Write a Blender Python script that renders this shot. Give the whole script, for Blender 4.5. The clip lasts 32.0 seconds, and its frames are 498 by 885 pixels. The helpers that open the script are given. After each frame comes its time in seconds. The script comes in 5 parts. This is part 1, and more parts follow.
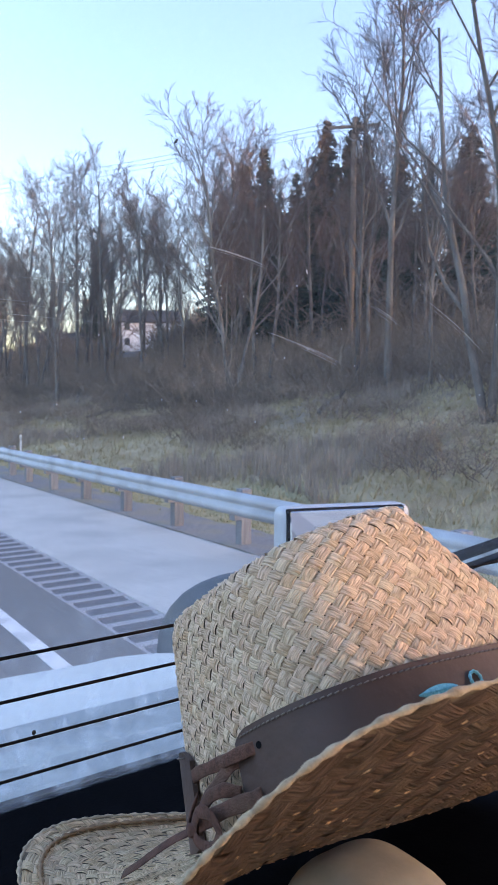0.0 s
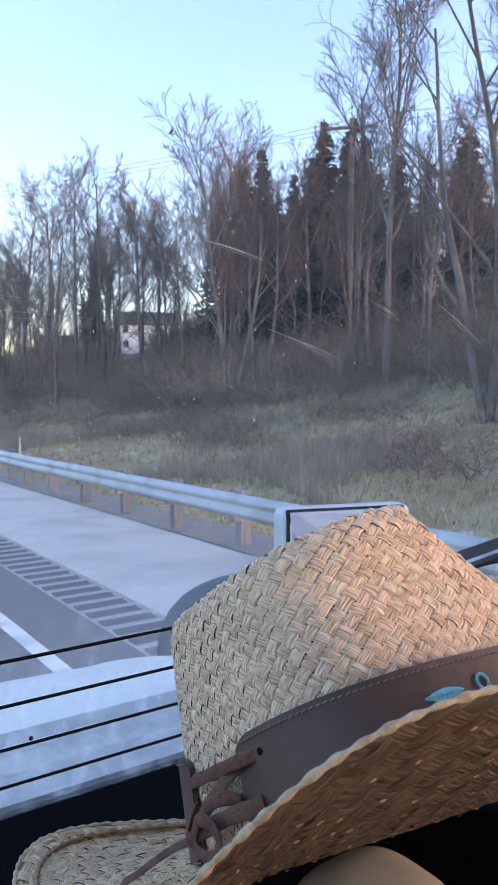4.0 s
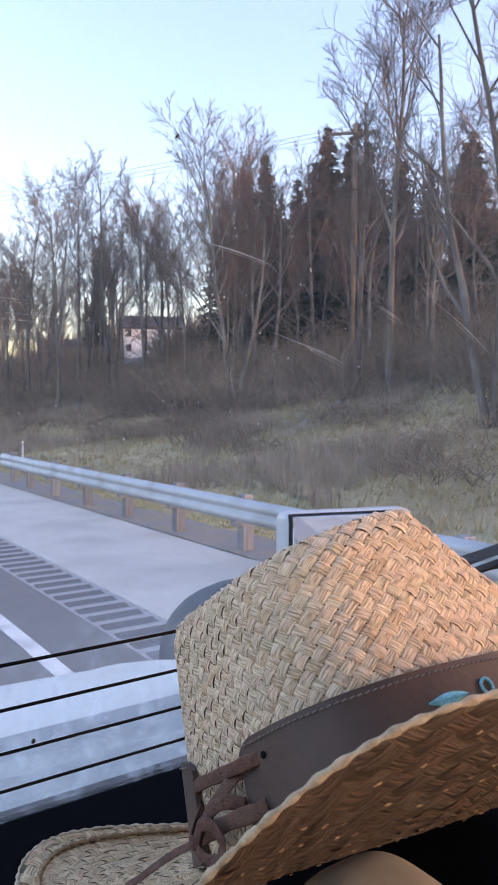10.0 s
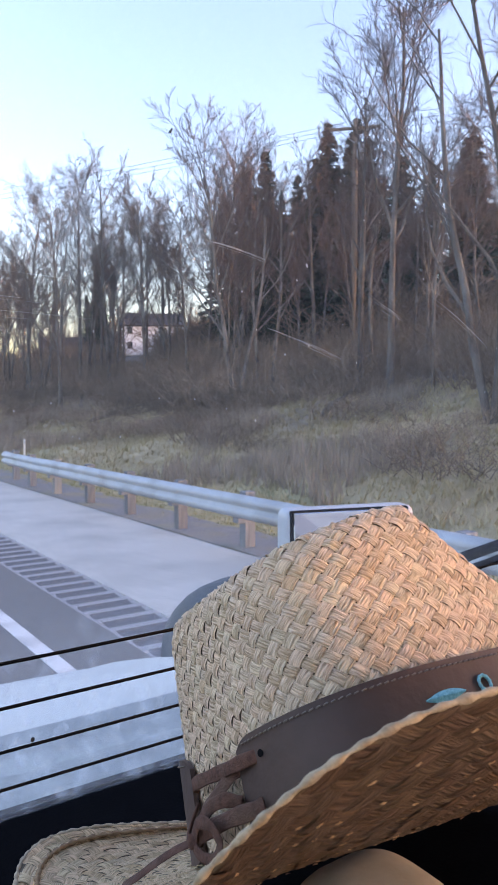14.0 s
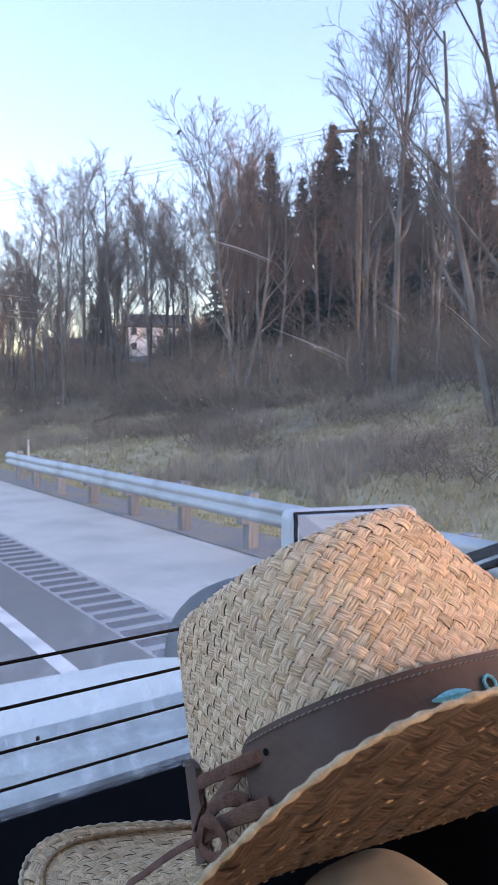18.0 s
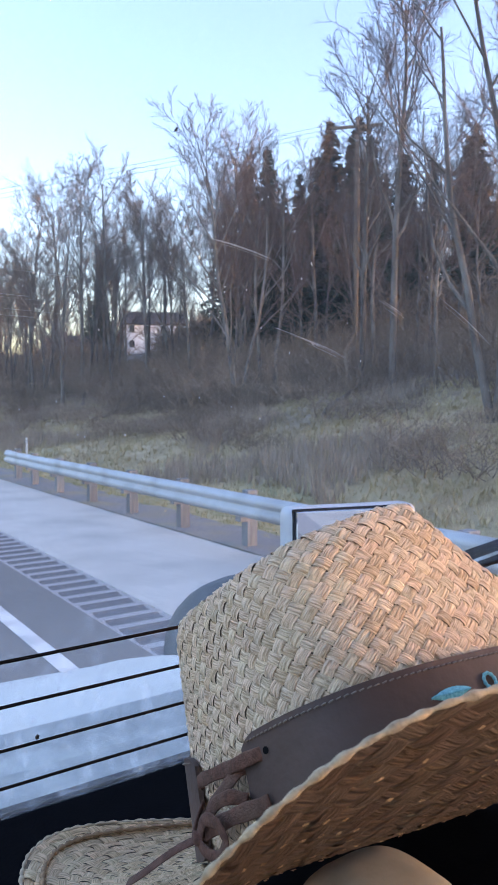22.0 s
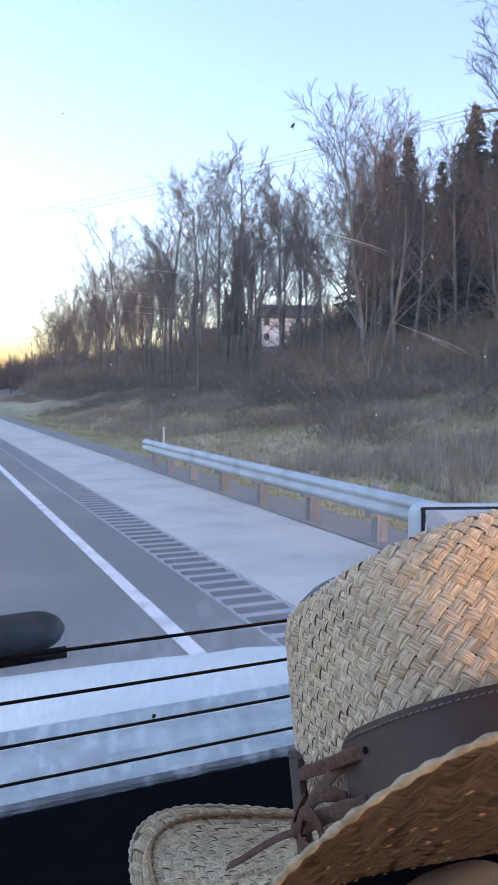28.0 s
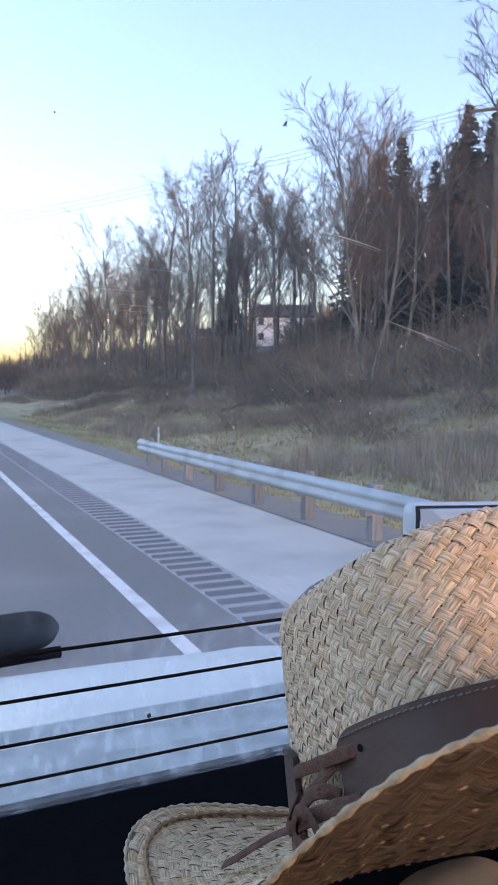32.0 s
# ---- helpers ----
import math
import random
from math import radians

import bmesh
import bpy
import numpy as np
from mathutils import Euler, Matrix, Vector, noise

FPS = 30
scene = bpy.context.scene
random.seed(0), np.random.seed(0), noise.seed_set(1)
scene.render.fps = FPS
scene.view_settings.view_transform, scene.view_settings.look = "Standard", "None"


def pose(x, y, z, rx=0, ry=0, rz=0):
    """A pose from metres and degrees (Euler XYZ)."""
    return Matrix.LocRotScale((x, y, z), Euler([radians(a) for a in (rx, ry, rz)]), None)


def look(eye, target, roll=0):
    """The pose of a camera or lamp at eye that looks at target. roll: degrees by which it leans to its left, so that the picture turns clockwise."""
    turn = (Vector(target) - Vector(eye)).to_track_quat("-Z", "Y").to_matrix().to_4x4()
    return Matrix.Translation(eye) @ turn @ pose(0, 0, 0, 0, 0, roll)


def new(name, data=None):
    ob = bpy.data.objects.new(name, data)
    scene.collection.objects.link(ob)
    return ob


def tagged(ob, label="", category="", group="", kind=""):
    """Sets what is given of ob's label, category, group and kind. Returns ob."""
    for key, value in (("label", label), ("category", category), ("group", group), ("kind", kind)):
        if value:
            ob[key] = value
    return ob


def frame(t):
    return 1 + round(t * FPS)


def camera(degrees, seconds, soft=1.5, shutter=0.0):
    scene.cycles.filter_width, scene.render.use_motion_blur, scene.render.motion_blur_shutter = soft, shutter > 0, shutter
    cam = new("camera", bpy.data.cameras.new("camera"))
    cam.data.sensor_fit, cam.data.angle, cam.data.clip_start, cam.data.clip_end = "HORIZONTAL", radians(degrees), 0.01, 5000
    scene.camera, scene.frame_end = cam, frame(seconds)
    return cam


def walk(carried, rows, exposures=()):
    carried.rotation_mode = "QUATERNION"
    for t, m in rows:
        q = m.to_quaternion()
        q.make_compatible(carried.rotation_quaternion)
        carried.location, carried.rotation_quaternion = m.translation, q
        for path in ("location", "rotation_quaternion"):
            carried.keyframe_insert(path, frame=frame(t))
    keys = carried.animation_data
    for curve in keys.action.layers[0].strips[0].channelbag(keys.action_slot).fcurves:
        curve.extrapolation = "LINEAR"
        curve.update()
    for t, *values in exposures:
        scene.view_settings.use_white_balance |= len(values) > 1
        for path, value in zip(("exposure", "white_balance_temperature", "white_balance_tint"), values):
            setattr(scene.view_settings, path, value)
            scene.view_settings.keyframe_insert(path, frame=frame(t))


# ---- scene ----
cam = camera(37.0, 32.0)
cam.data.dof.use_dof, cam.data.dof.focus_distance, cam.data.dof.aperture_fstop = True, 0.42, 60
PATH = [
    (0, pose(-0.0054, -0.0058, 2.0019, 86.835, -0.303, -35.257)),
    (0.5, pose(-0.0019, -0.0006, 2.0003, 86.999, -0.049, -35.421)),
    (1, pose(-0.0007, 0.0010, 2.0000, 87.116, -0.142, -35.409)),
    (1.5, pose(-0.0004, 0.0001, 2.0009, 86.844, 0.185, -35.341)),
    (2, pose(-0.0008, 0.0010, 2.0000, 87.070, -0.190, -35.404)),
    (2.5, pose(-0.0011, 0.0010, 2.0002, 87.072, -0.130, -35.420)),
    (3, pose(-0.0005, 0.0010, 2.0012, 87.026, -0.266, -35.300)),
    (3.5, pose(-0.0006, 0.0009, 2.0003, 86.944, 0.062, -35.307)),
    (5.5, pose(0.0004, 0.0006, 1.9996, 86.969, -0.044, -35.429)),
    (6, pose(0.0000, 0.0000, 2.0000, 87.001, 0.001, -35.299)),
    (6.5, pose(0.0006, 0.0004, 1.9994, 86.910, 0.172, -35.205)),
    (7, pose(0.0003, 0.0002, 1.9993, 87.032, 0.059, -35.177)),
    (7.5, pose(0.0001, -0.0003, 1.9998, 87.021, 0.223, -35.275)),
    (8, pose(0.0009, -0.0001, 1.9994, 86.898, 0.065, -35.285)),
    (8.5, pose(0.0009, -0.0003, 2.0000, 87.139, 0.129, -35.372)),
    (9, pose(-0.0007, -0.0005, 1.9992, 86.758, -0.263, -35.400)),
    (9.5, pose(-0.0047, -0.0048, 1.9976, 87.489, 0.334, -35.159)),
    (10, pose(-0.0014, 0.0012, 1.9994, 87.281, -0.164, -35.131)),
    (10.5, pose(-0.0015, 0.0004, 1.9990, 87.238, -0.240, -35.104)),
    (11, pose(-0.0031, -0.0032, 1.9981, 86.890, -0.347, -35.007)),
    (11.5, pose(-0.0000, -0.0005, 1.9999, 86.989, 0.340, -34.954)),
    (12, pose(-0.0001, 0.0001, 1.9996, 87.002, 0.216, -34.855)),
    (12.5, pose(-0.0009, 0.0001, 2.0001, 87.009, 0.165, -34.743)),
    (13, pose(0.0006, 0.0011, 1.9991, 87.072, -0.115, -34.978)),
    (13.5, pose(-0.0001, -0.0002, 1.9993, 86.867, 0.293, -34.994)),
    (14, pose(0.0017, 0.0012, 1.9994, 87.030, 0.154, -35.023)),
    (14.5, pose(0.0015, 0.0007, 2.0008, 86.804, 0.177, -34.778)),
    (15, pose(0.0014, 0.0018, 1.9993, 86.924, 0.256, -34.893)),
    (15.5, pose(0.0020, 0.0012, 2.0004, 86.813, 0.186, -34.774)),
    (17.5, pose(0.0018, 0.0005, 2.0007, 86.683, 0.371, -34.702)),
    (18, pose(0.0000, 0.0008, 1.9989, 87.137, -0.045, -34.724)),
    (18.5, pose(0.0013, 0.0008, 1.9999, 86.886, 0.239, -34.709)),
    (19, pose(0.0017, 0.0015, 1.9994, 86.802, 0.352, -34.750)),
    (19.5, pose(0.0017, -0.0001, 1.9999, 86.968, 0.287, -34.684)),
    (20, pose(0.0007, 0.0006, 1.9993, 87.062, -0.028, -34.876)),
    (20.5, pose(0.0011, 0.0003, 1.9996, 86.890, 0.229, -34.833)),
    (21, pose(0.0006, 0.0016, 1.9983, 87.213, -0.202, -35.030)),
    (21.5, pose(0.0009, 0.0004, 1.9997, 86.862, 0.382, -34.863)),
    (22, pose(0.0002, 0.0014, 1.9992, 86.929, 0.156, -34.862)),
    (22.5, pose(-0.0002, 0.0003, 1.9999, 86.883, 0.171, -34.817)),
    (23, pose(0.0002, 0.0010, 1.9993, 86.926, 0.046, -33.906)),
    (23.5, pose(0.0005, -0.0000, 1.9996, 86.943, 0.113, -32.043)),
    (24, pose(0.0048, 0.0015, 1.9980, 86.884, -0.523, -29.364)),
    (24.5, pose(0.0137, -0.0033, 2.0018, 86.658, -0.433, -26.589)),
    (25, pose(0.0104, -0.0039, 2.0010, 86.403, -0.231, -25.004)),
    (25.5, pose(0.0092, -0.0055, 2.0012, 86.363, -0.830, -24.287)),
    (27.5, pose(0.0090, -0.0032, 2.0002, 86.319, -0.806, -24.691)),
    (28, pose(0.0083, -0.0041, 2.0004, 86.339, -0.677, -24.685)),
    (28.5, pose(0.0077, -0.0054, 2.0012, 86.417, -0.659, -24.893)),
    (29, pose(0.0087, -0.0040, 2.0005, 86.271, -0.739, -25.085)),
    (29.5, pose(0.0104, -0.0052, 1.9996, 86.335, 0.140, -25.027)),
    (30, pose(0.0093, -0.0029, 1.9997, 86.237, -0.188, -25.004)),
    (30.5, pose(0.0116, -0.0070, 2.0003, 86.646, 0.834, -24.939)),
    (31, pose(0.0097, -0.0034, 2.0013, 86.156, -0.289, -25.028)),
    (31.5, pose(0.0117, -0.0031, 1.9991, 86.503, 0.072, -25.030)),
    (32, pose(0.0087, -0.0044, 1.9998, 86.326, -0.485, -25.094)),
]
# the phone brightens and tints its picture a little on the way
GRADES = [(0, 4.24, 6900, 36), (3, 4.24, 6800, 36), (6, 4.2, 7000, 36), (9, 4.25, 7650, 42), (11, 4.25, 7550, 42), (15, 4.25, 7450, 41),
          (18, 4.26, 7200, 39), (22, 4.28, 6950, 37), (24, 4.26, 6850, 36), (25, 4.18, 6850, 37), (28, 4.13, 7000, 37), (32, 4.13, 7100, 37)]
walk(cam, PATH, GRADES)

# ---- world, sun, exposure ----
SUN_AZ, SUN_EL = 136.0, 3.2          # degrees clockwise from the road's direction (+y), and above the horizon
world = bpy.data.worlds.new("dusk_sky")
scene.world = world
world.use_nodes = True
wn, wl = world.node_tree.nodes, world.node_tree.links
wn.clear()
sky = wn.new("ShaderNodeTexSky")
sky.sky_type, sky.sun_disc = "NISHITA", False
sky.sun_elevation, sky.sun_rotation = radians(SUN_EL), radians(SUN_AZ)
sky.air_density, sky.dust_density, sky.ozone_density = 1.0, 1.8, 2.3
bg = wn.new("ShaderNodeBackground")
bg.inputs["Strength"].default_value = 0.09
wo = wn.new("ShaderNodeOutputWorld")
wl.new(sky.outputs[0], bg.inputs[0])
wl.new(bg.outputs[0], wo.inputs[0])

sun_data = bpy.data.lights.new("sun", "SUN")
sun_data.energy, sun_data.angle, sun_data.color = 0.14, radians(5), (1.0, 0.66, 0.42)
sun_ob = new("sun", sun_data)
sun_dir = Vector((math.sin(radians(SUN_AZ)) * math.cos(radians(SUN_EL)), math.cos(radians(SUN_AZ)) * math.cos(radians(SUN_EL)), math.sin(radians(SUN_EL))))
sun_ob.matrix_world = look(sun_dir * 100, (0, 0, 0))


# ---- materials ----
def material(name, low, high, scale=8.0, rough=0.7, metal=0.0, bump=0.15, stain=None, stain_scale=0.8, stretch=(1, 1, 1), fine=4.0, per_object=0.0, uv=False, spec=0.5, bump_dist=0.01):
    """Two-scale procedural surface: grain between low and high, stains over it, fine relief."""
    m = bpy.data.materials.new(name)
    m.use_nodes = True
    n, l = m.node_tree.nodes, m.node_tree.links
    b = n["Principled BSDF"]
    tc = n.new("ShaderNodeTexCoord")
    mp = n.new("ShaderNodeMapping")
    mp.inputs["Scale"].default_value = stretch
    l.new(tc.outputs["UV" if uv else "Object"], mp.inputs[0])
    g = n.new("ShaderNodeTexNoise")
    g.inputs["Scale"].default_value, g.inputs["Detail"].default_value = scale, 6
    l.new(mp.outputs[0], g.inputs["Vector"])
    r = n.new("ShaderNodeValToRGB")
    r.color_ramp.elements[0].position, r.color_ramp.elements[1].position = 0.3, 0.7
    r.color_ramp.elements[0].color, r.color_ramp.elements[1].color = (*low, 1), (*high, 1)
    l.new(g.outputs["Fac"], r.inputs[0])
    colour = r.outputs[0]
    if stain:
        s = n.new("ShaderNodeTexNoise")
        s.inputs["Scale"].default_value, s.inputs["Detail"].default_value = stain_scale, 4
        l.new(tc.outputs["Object"], s.inputs["Vector"])
        sr = n.new("ShaderNodeValToRGB")
        sr.color_ramp.elements[0].position, sr.color_ramp.elements[1].position = 0.48, 0.66
        l.new(s.outputs["Fac"], sr.inputs[0])
        mx = n.new("ShaderNodeMix")
        mx.data_type = "RGBA"
        l.new(sr.outputs[0], mx.inputs[0])
        l.new(colour, mx.inputs[6])
        mx.inputs[7].default_value = (*stain, 1)
        colour = mx.outputs[2]
    if per_object:
        oi = n.new("ShaderNodeObjectInfo")
        mr = n.new("ShaderNodeMapRange")
        mr.inputs["To Min"].default_value, mr.inputs["To Max"].default_value = 1 - per_object, 1 + per_object
        l.new(oi.outputs["Random"], mr.inputs["Value"])
        hv = n.new("ShaderNodeHueSaturation")
        l.new(mr.outputs[0], hv.inputs["Value"])
        l.new(colour, hv.inputs["Color"])
        colour = hv.outputs[0]
    l.new(colour, b.inputs["Base Color"])
    b.inputs["Roughness"].default_value, b.inputs["Metallic"].default_value = rough, metal
    b.inputs["Specular IOR Level"].default_value = spec
    if bump:
        f = n.new("ShaderNodeTexNoise")
        f.inputs["Scale"].default_value, f.inputs["Detail"].default_value = scale * fine, 5
        l.new(mp.outputs[0], f.inputs["Vector"])
        bp = n.new("ShaderNodeBump")
        bp.inputs["Strength"].default_value, bp.inputs["Distance"].default_value = bump, bump_dist
        l.new(f.outputs["Fac"], bp.inputs["Height"])
        l.new(bp.outputs[0], b.inputs["Normal"])
    return m


M_ASPHALT = material("asphalt", (0.142, 0.136, 0.126), (0.185, 0.177, 0.165), 30, 0.75, bump=0.4, stain=(0.212, 0.204, 0.19), stain_scale=0.35, stretch=(1, 0.15, 1), fine=6)
M_SHOULDER = material("worn_shoulder", (0.47, 0.46, 0.42), (0.57, 0.555, 0.505), 18, 0.8, bump=0.35, stain=(0.41, 0.4, 0.365), stain_scale=0.6, stretch=(1, 0.12, 1), fine=8)
M_GROOVE = material("grimy_shaded_groove", (0.1, 0.1, 0.104), (0.15, 0.15, 0.154), 30, 0.85, bump=0.4)
M_RUMBLE = material("rumble_asphalt", (0.29, 0.287, 0.285), (0.38, 0.376, 0.37), 30, 0.8, bump=0.4)
M_PAINT = material("road_paint", (0.62, 0.62, 0.6), (0.78, 0.78, 0.76), 25, 0.6, bump=0.3, stain=(0.5, 0.5, 0.49), stain_scale=3)
M_GRAVEL = material("gravel", (0.15, 0.145, 0.14), (0.3, 0.29, 0.28), 22, 0.9, bump=0.8, stain=(0.27, 0.24, 0.17), stain_scale=0.9)
M_STEEL = material("galvanised_steel", (0.4, 0.43, 0.45), (0.5, 0.53, 0.55), 6, 0.6, 0.35, bump=0.08, stain=(0.34, 0.355, 0.36), stain_scale=1.5)
M_POST = material("weathered_post", (0.15, 0.158, 0.165), (0.25, 0.258, 0.265), 6, 0.85, bump=0.5, stretch=(4, 4, 0.5), per_object=0.2)
M_BARK = material("bark", (0.08, 0.067, 0.057), (0.19, 0.163, 0.14), 3, 0.9, bump=0.8, stretch=(3, 3, 0.5), stain=(0.25, 0.235, 0.21), stain_scale=0.5, per_object=0.25, bump_dist=0.03)
M_TWIG = material("twigs", (0.09, 0.062, 0.05), (0.17, 0.115, 0.092), 2, 0.9, bump=0, per_object=0.25)
M_BRUSH = material("brush", (0.16, 0.117, 0.082), (0.32, 0.24, 0.175), 1.2, 0.95, bump=0, per_object=0.3)
M_NEEDLE = material("needles", (0.012, 0.022, 0.014), (0.035, 0.055, 0.03), 3, 0.8, bump=0, per_object=0.2)
M_TUFT = material("dry_grass", (0.36, 0.29, 0.15), (0.6, 0.49, 0.3), 0.5, 0.95, bump=0, stain=(0.36, 0.275, 0.16), stain_scale=0.25)
M_VERGE = material("verge_grass", (0.27, 0.24, 0.11), (0.46, 0.39, 0.22), 0.6, 0.95, bump=0, stain=(0.2, 0.21, 0.08), stain_scale=0.3)
M_REED = material("dead_weeds", (0.26, 0.2, 0.15), (0.45, 0.36, 0.28), 1.5, 0.95, bump=0)
M_WHITE_PAINT = material("white_vehicle_paint", (0.8, 0.84, 0.8), (0.85, 0.89, 0.85), 3, 0.25, bump=0.02, stain=(0.74, 0.77, 0.73), stain_scale=5, spec=0.6)
M_SHELL = material("mirror_shell", (0.42, 0.45, 0.47), (0.52, 0.55, 0.57), 4, 0.45, bump=0.02, stain=(0.36, 0.38, 0.4), stain_scale=9)
M_GREY_PAINT = material("grey_plastic", (0.045, 0.052, 0.06), (0.07, 0.08, 0.09), 4, 0.6, bump=0.03, stain=(0.1, 0.11, 0.12), stain_scale=6, spec=0.2)
M_COWL = material("dusty_cowl", (0.2, 0.23, 0.225), (0.29, 0.32, 0.31), 9, 0.6, bump=0.1, stain=(0.38, 0.42, 0.4), stain_scale=14, stretch=(3, 1, 0.4))
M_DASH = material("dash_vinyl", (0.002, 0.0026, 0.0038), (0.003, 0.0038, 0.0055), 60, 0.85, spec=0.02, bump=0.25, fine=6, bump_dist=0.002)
M_RUBBER = material("black_rubber", (0.004, 0.004, 0.005), (0.01, 0.01, 0.012), 20, 0.85, bump=0.1, spec=0.06)
# pale lining of the unseen cab, toned to bounce warm light onto the hat
M_BOUNCE_LINER = material("bounce_liner", (0.66, 0.6, 0.52), (0.78, 0.71, 0.62), 40, 0.95, bump=0.2)
M_LEATHER = material("brown_leather", (0.06, 0.034, 0.027), (0.088, 0.05, 0.04), 45, 0.6, bump=0.18, stain=(0.1, 0.06, 0.048), stain_scale=9, fine=5, bump_dist=0.002)
M_SUEDE = material("suede_lace", (0.075, 0.03, 0.02), (0.17, 0.075, 0.05), 260, 0.95, bump=0.7, bump_dist=0.0015, stain=(0.14, 0.08, 0.055), stain_scale=60)
M_THREAD = material("pale_thread", (0.16, 0.13, 0.11), (0.24, 0.2, 0.17), 200, 0.8, bump=0.2)
M_TURQ = material("turquoise_thread", (0.07, 0.38, 0.47), (0.2, 0.66, 0.75), 900, 0.6, bump=0.5, stretch=(1, 1, 1), bump_dist=0.001)
M_EDGING = material("straw_edging", (0.34, 0.25, 0.16), (0.62, 0.49, 0.33), 240, 0.8, bump=0.5, bump_dist=0.001)
M_CORD = material("brim_cord", (0.27, 0.155, 0.08), (0.44, 0.28, 0.16), 300, 0.9, bump=0.6, bump_dist=0.001)
M_CREAM = material("cream_fabric", (0.5, 0.45, 0.34), (0.58, 0.53, 0.42), 90, 0.9, bump=0.15, bump_dist=0.002)
M_SIDING = material("white_siding", (0.72, 0.73, 0.74), (0.82, 0.82, 0.82), 2, 0.7, bump=0.1, stretch=(0.2, 0.2, 6))
M_ROOF = material("dark_shingles", (0.035, 0.033, 0.033), (0.07, 0.066, 0.064), 5, 0.9, bump=0.3)
M_PANE = material("window_pane", (0.03, 0.04, 0.05), (0.05, 0.06, 0.08), 2, 0.08, bump=0)
M_POLE = material("pole_wood", (0.17, 0.12, 0.09), (0.3, 0.22, 0.16), 3, 0.9, bump=0.4, stretch=(6, 6, 0.4))
M_CABLE = material("cable", (0.03, 0.03, 0.032), (0.045, 0.045, 0.05), 3, 0.6, bump=0)
M_CHIP = material("glass_chip", (0.5, 0.52, 0.54), (0.65, 0.66, 0.68), 300, 0.3, bump=0)
M_BUG = material("dried_insect", (0.02, 0.016, 0.014), (0.05, 0.04, 0.035), 300, 0.8, bump=0.3)
M_WIRE = material("heater_wire", (0.006, 0.004, 0.0035), (0.012, 0.008, 0.007), 80, 0.8, spec=0.1, bump=0)


def ground_material():
    """Turf with straw-coloured patches, green patches and brown leaf litter, by place on the plan."""
    m = material("turf", (0.35, 0.26, 0.14), (0.57, 0.445, 0.275), 1.6, 0.95, bump=0.8, stain=(0.35, 0.255, 0.14), stain_scale=0.16, fine=9, bump_dist=0.05)
    n, l = m.node_tree.nodes, m.node_tree.links
    b = n["Principled BSDF"]
    old = b.inputs["Base Color"].links[0].from_socket
    tc = n.new("ShaderNodeTexCoord")
    sp = n.new("ShaderNodeSeparateXYZ")
    l.new(tc.outputs["Object"], sp.inputs[0])
    wob = n.new("ShaderNodeTexNoise")
    wob.inputs["Scale"].default_value, wob.inputs["Detail"].default_value = 0.25, 5
    l.new(tc.outputs["Object"], wob.inputs["Vector"])
    ad = n.new("ShaderNodeMath")
    ad.operation = "MULTIPLY_ADD"
    l.new(wob.outputs["Fac"], ad.inputs[0])
    ad.inputs[1].default_value = 14
    l.new(sp.outputs["X"], ad.inputs[2])
    mr = n.new("ShaderNodeMapRange")
    mr.inputs["From Min"].default_value, mr.inputs["From Max"].default_value = 23.5, 27
    l.new(ad.outputs[0], mr.inputs["Value"])
    lit = n.new("ShaderNodeTexNoise")
    lit.inputs["Scale"].default_value, lit.inputs["Detail"].default_value = 3.0, 6
    l.new(tc.outputs["Object"], lit.inputs["Vector"])
    lr = n.new("ShaderNodeValToRGB")
    lr.color_ramp.elements[0].color, lr.color_ramp.elements[1].color = (0.1, 0.076, 0.06, 1), (0.26, 0.2, 0.16, 1)
    lr.color_ramp.elements[0].position, lr.color_ramp.elements[1].position = 0.3, 0.7
    l.new(lit.outputs["Fac"], lr.inputs[0])
    mx = n.new("ShaderNodeMix")
    mx.data_type = "RGBA"
    l.new(mr.outputs[0], mx.inputs[0])
    l.new(old, mx.inputs[6])
    l.new(lr.outputs[0], mx.inputs[7])
    # beyond the wood the ground is a green hill again
    far = n.new("ShaderNodeMapRange")
    far.inputs["From Min"].default_value, far.inputs["From Max"].default_value = 62, 72
    l.new(sp.outputs["X"], far.inputs["Value"])
    mx2 = n.new("ShaderNodeMix")
    mx2.data_type = "RGBA"
    l.new(far.outputs[0], mx2.inputs[0])
    l.new(mx.outputs[2], mx2.inputs[6])
    mx2.inputs[7].default_value = (0.085, 0.12, 0.04, 1)
    # the mown verge stays greener than the bank
    mown = n.new("ShaderNodeMapRange")
    mown.inputs["From Min"].default_value, mown.inputs["From Max"].default_value = 19.0, 16.0
    l.new(ad.outputs[0], mown.inputs["Value"])
    tone = n.new("ShaderNodeValToRGB")
    tone.color_ramp.elements[0].color, tone.color_ramp.elements[1].color = (0.2, 0.2, 0.085, 1), (0.44, 0.36, 0.2, 1)
    tone.color_ramp.elements[0].position, tone.color_ramp.elements[1].position = 0.35, 0.65
    l.new(lit.outputs["Fac"], tone.inputs[0])
    mx3 = n.new("ShaderNodeMix")
    mx3.data_type = "RGBA"
    l.new(mown.outputs[0], mx3.inputs[0])
    l.new(mx2.outputs[2], mx3.inputs[6])
    l.new(tone.outputs[0], mx3.inputs[7])
    l.new(mx3.outputs[2], b.inputs["Base Color"])
    return m


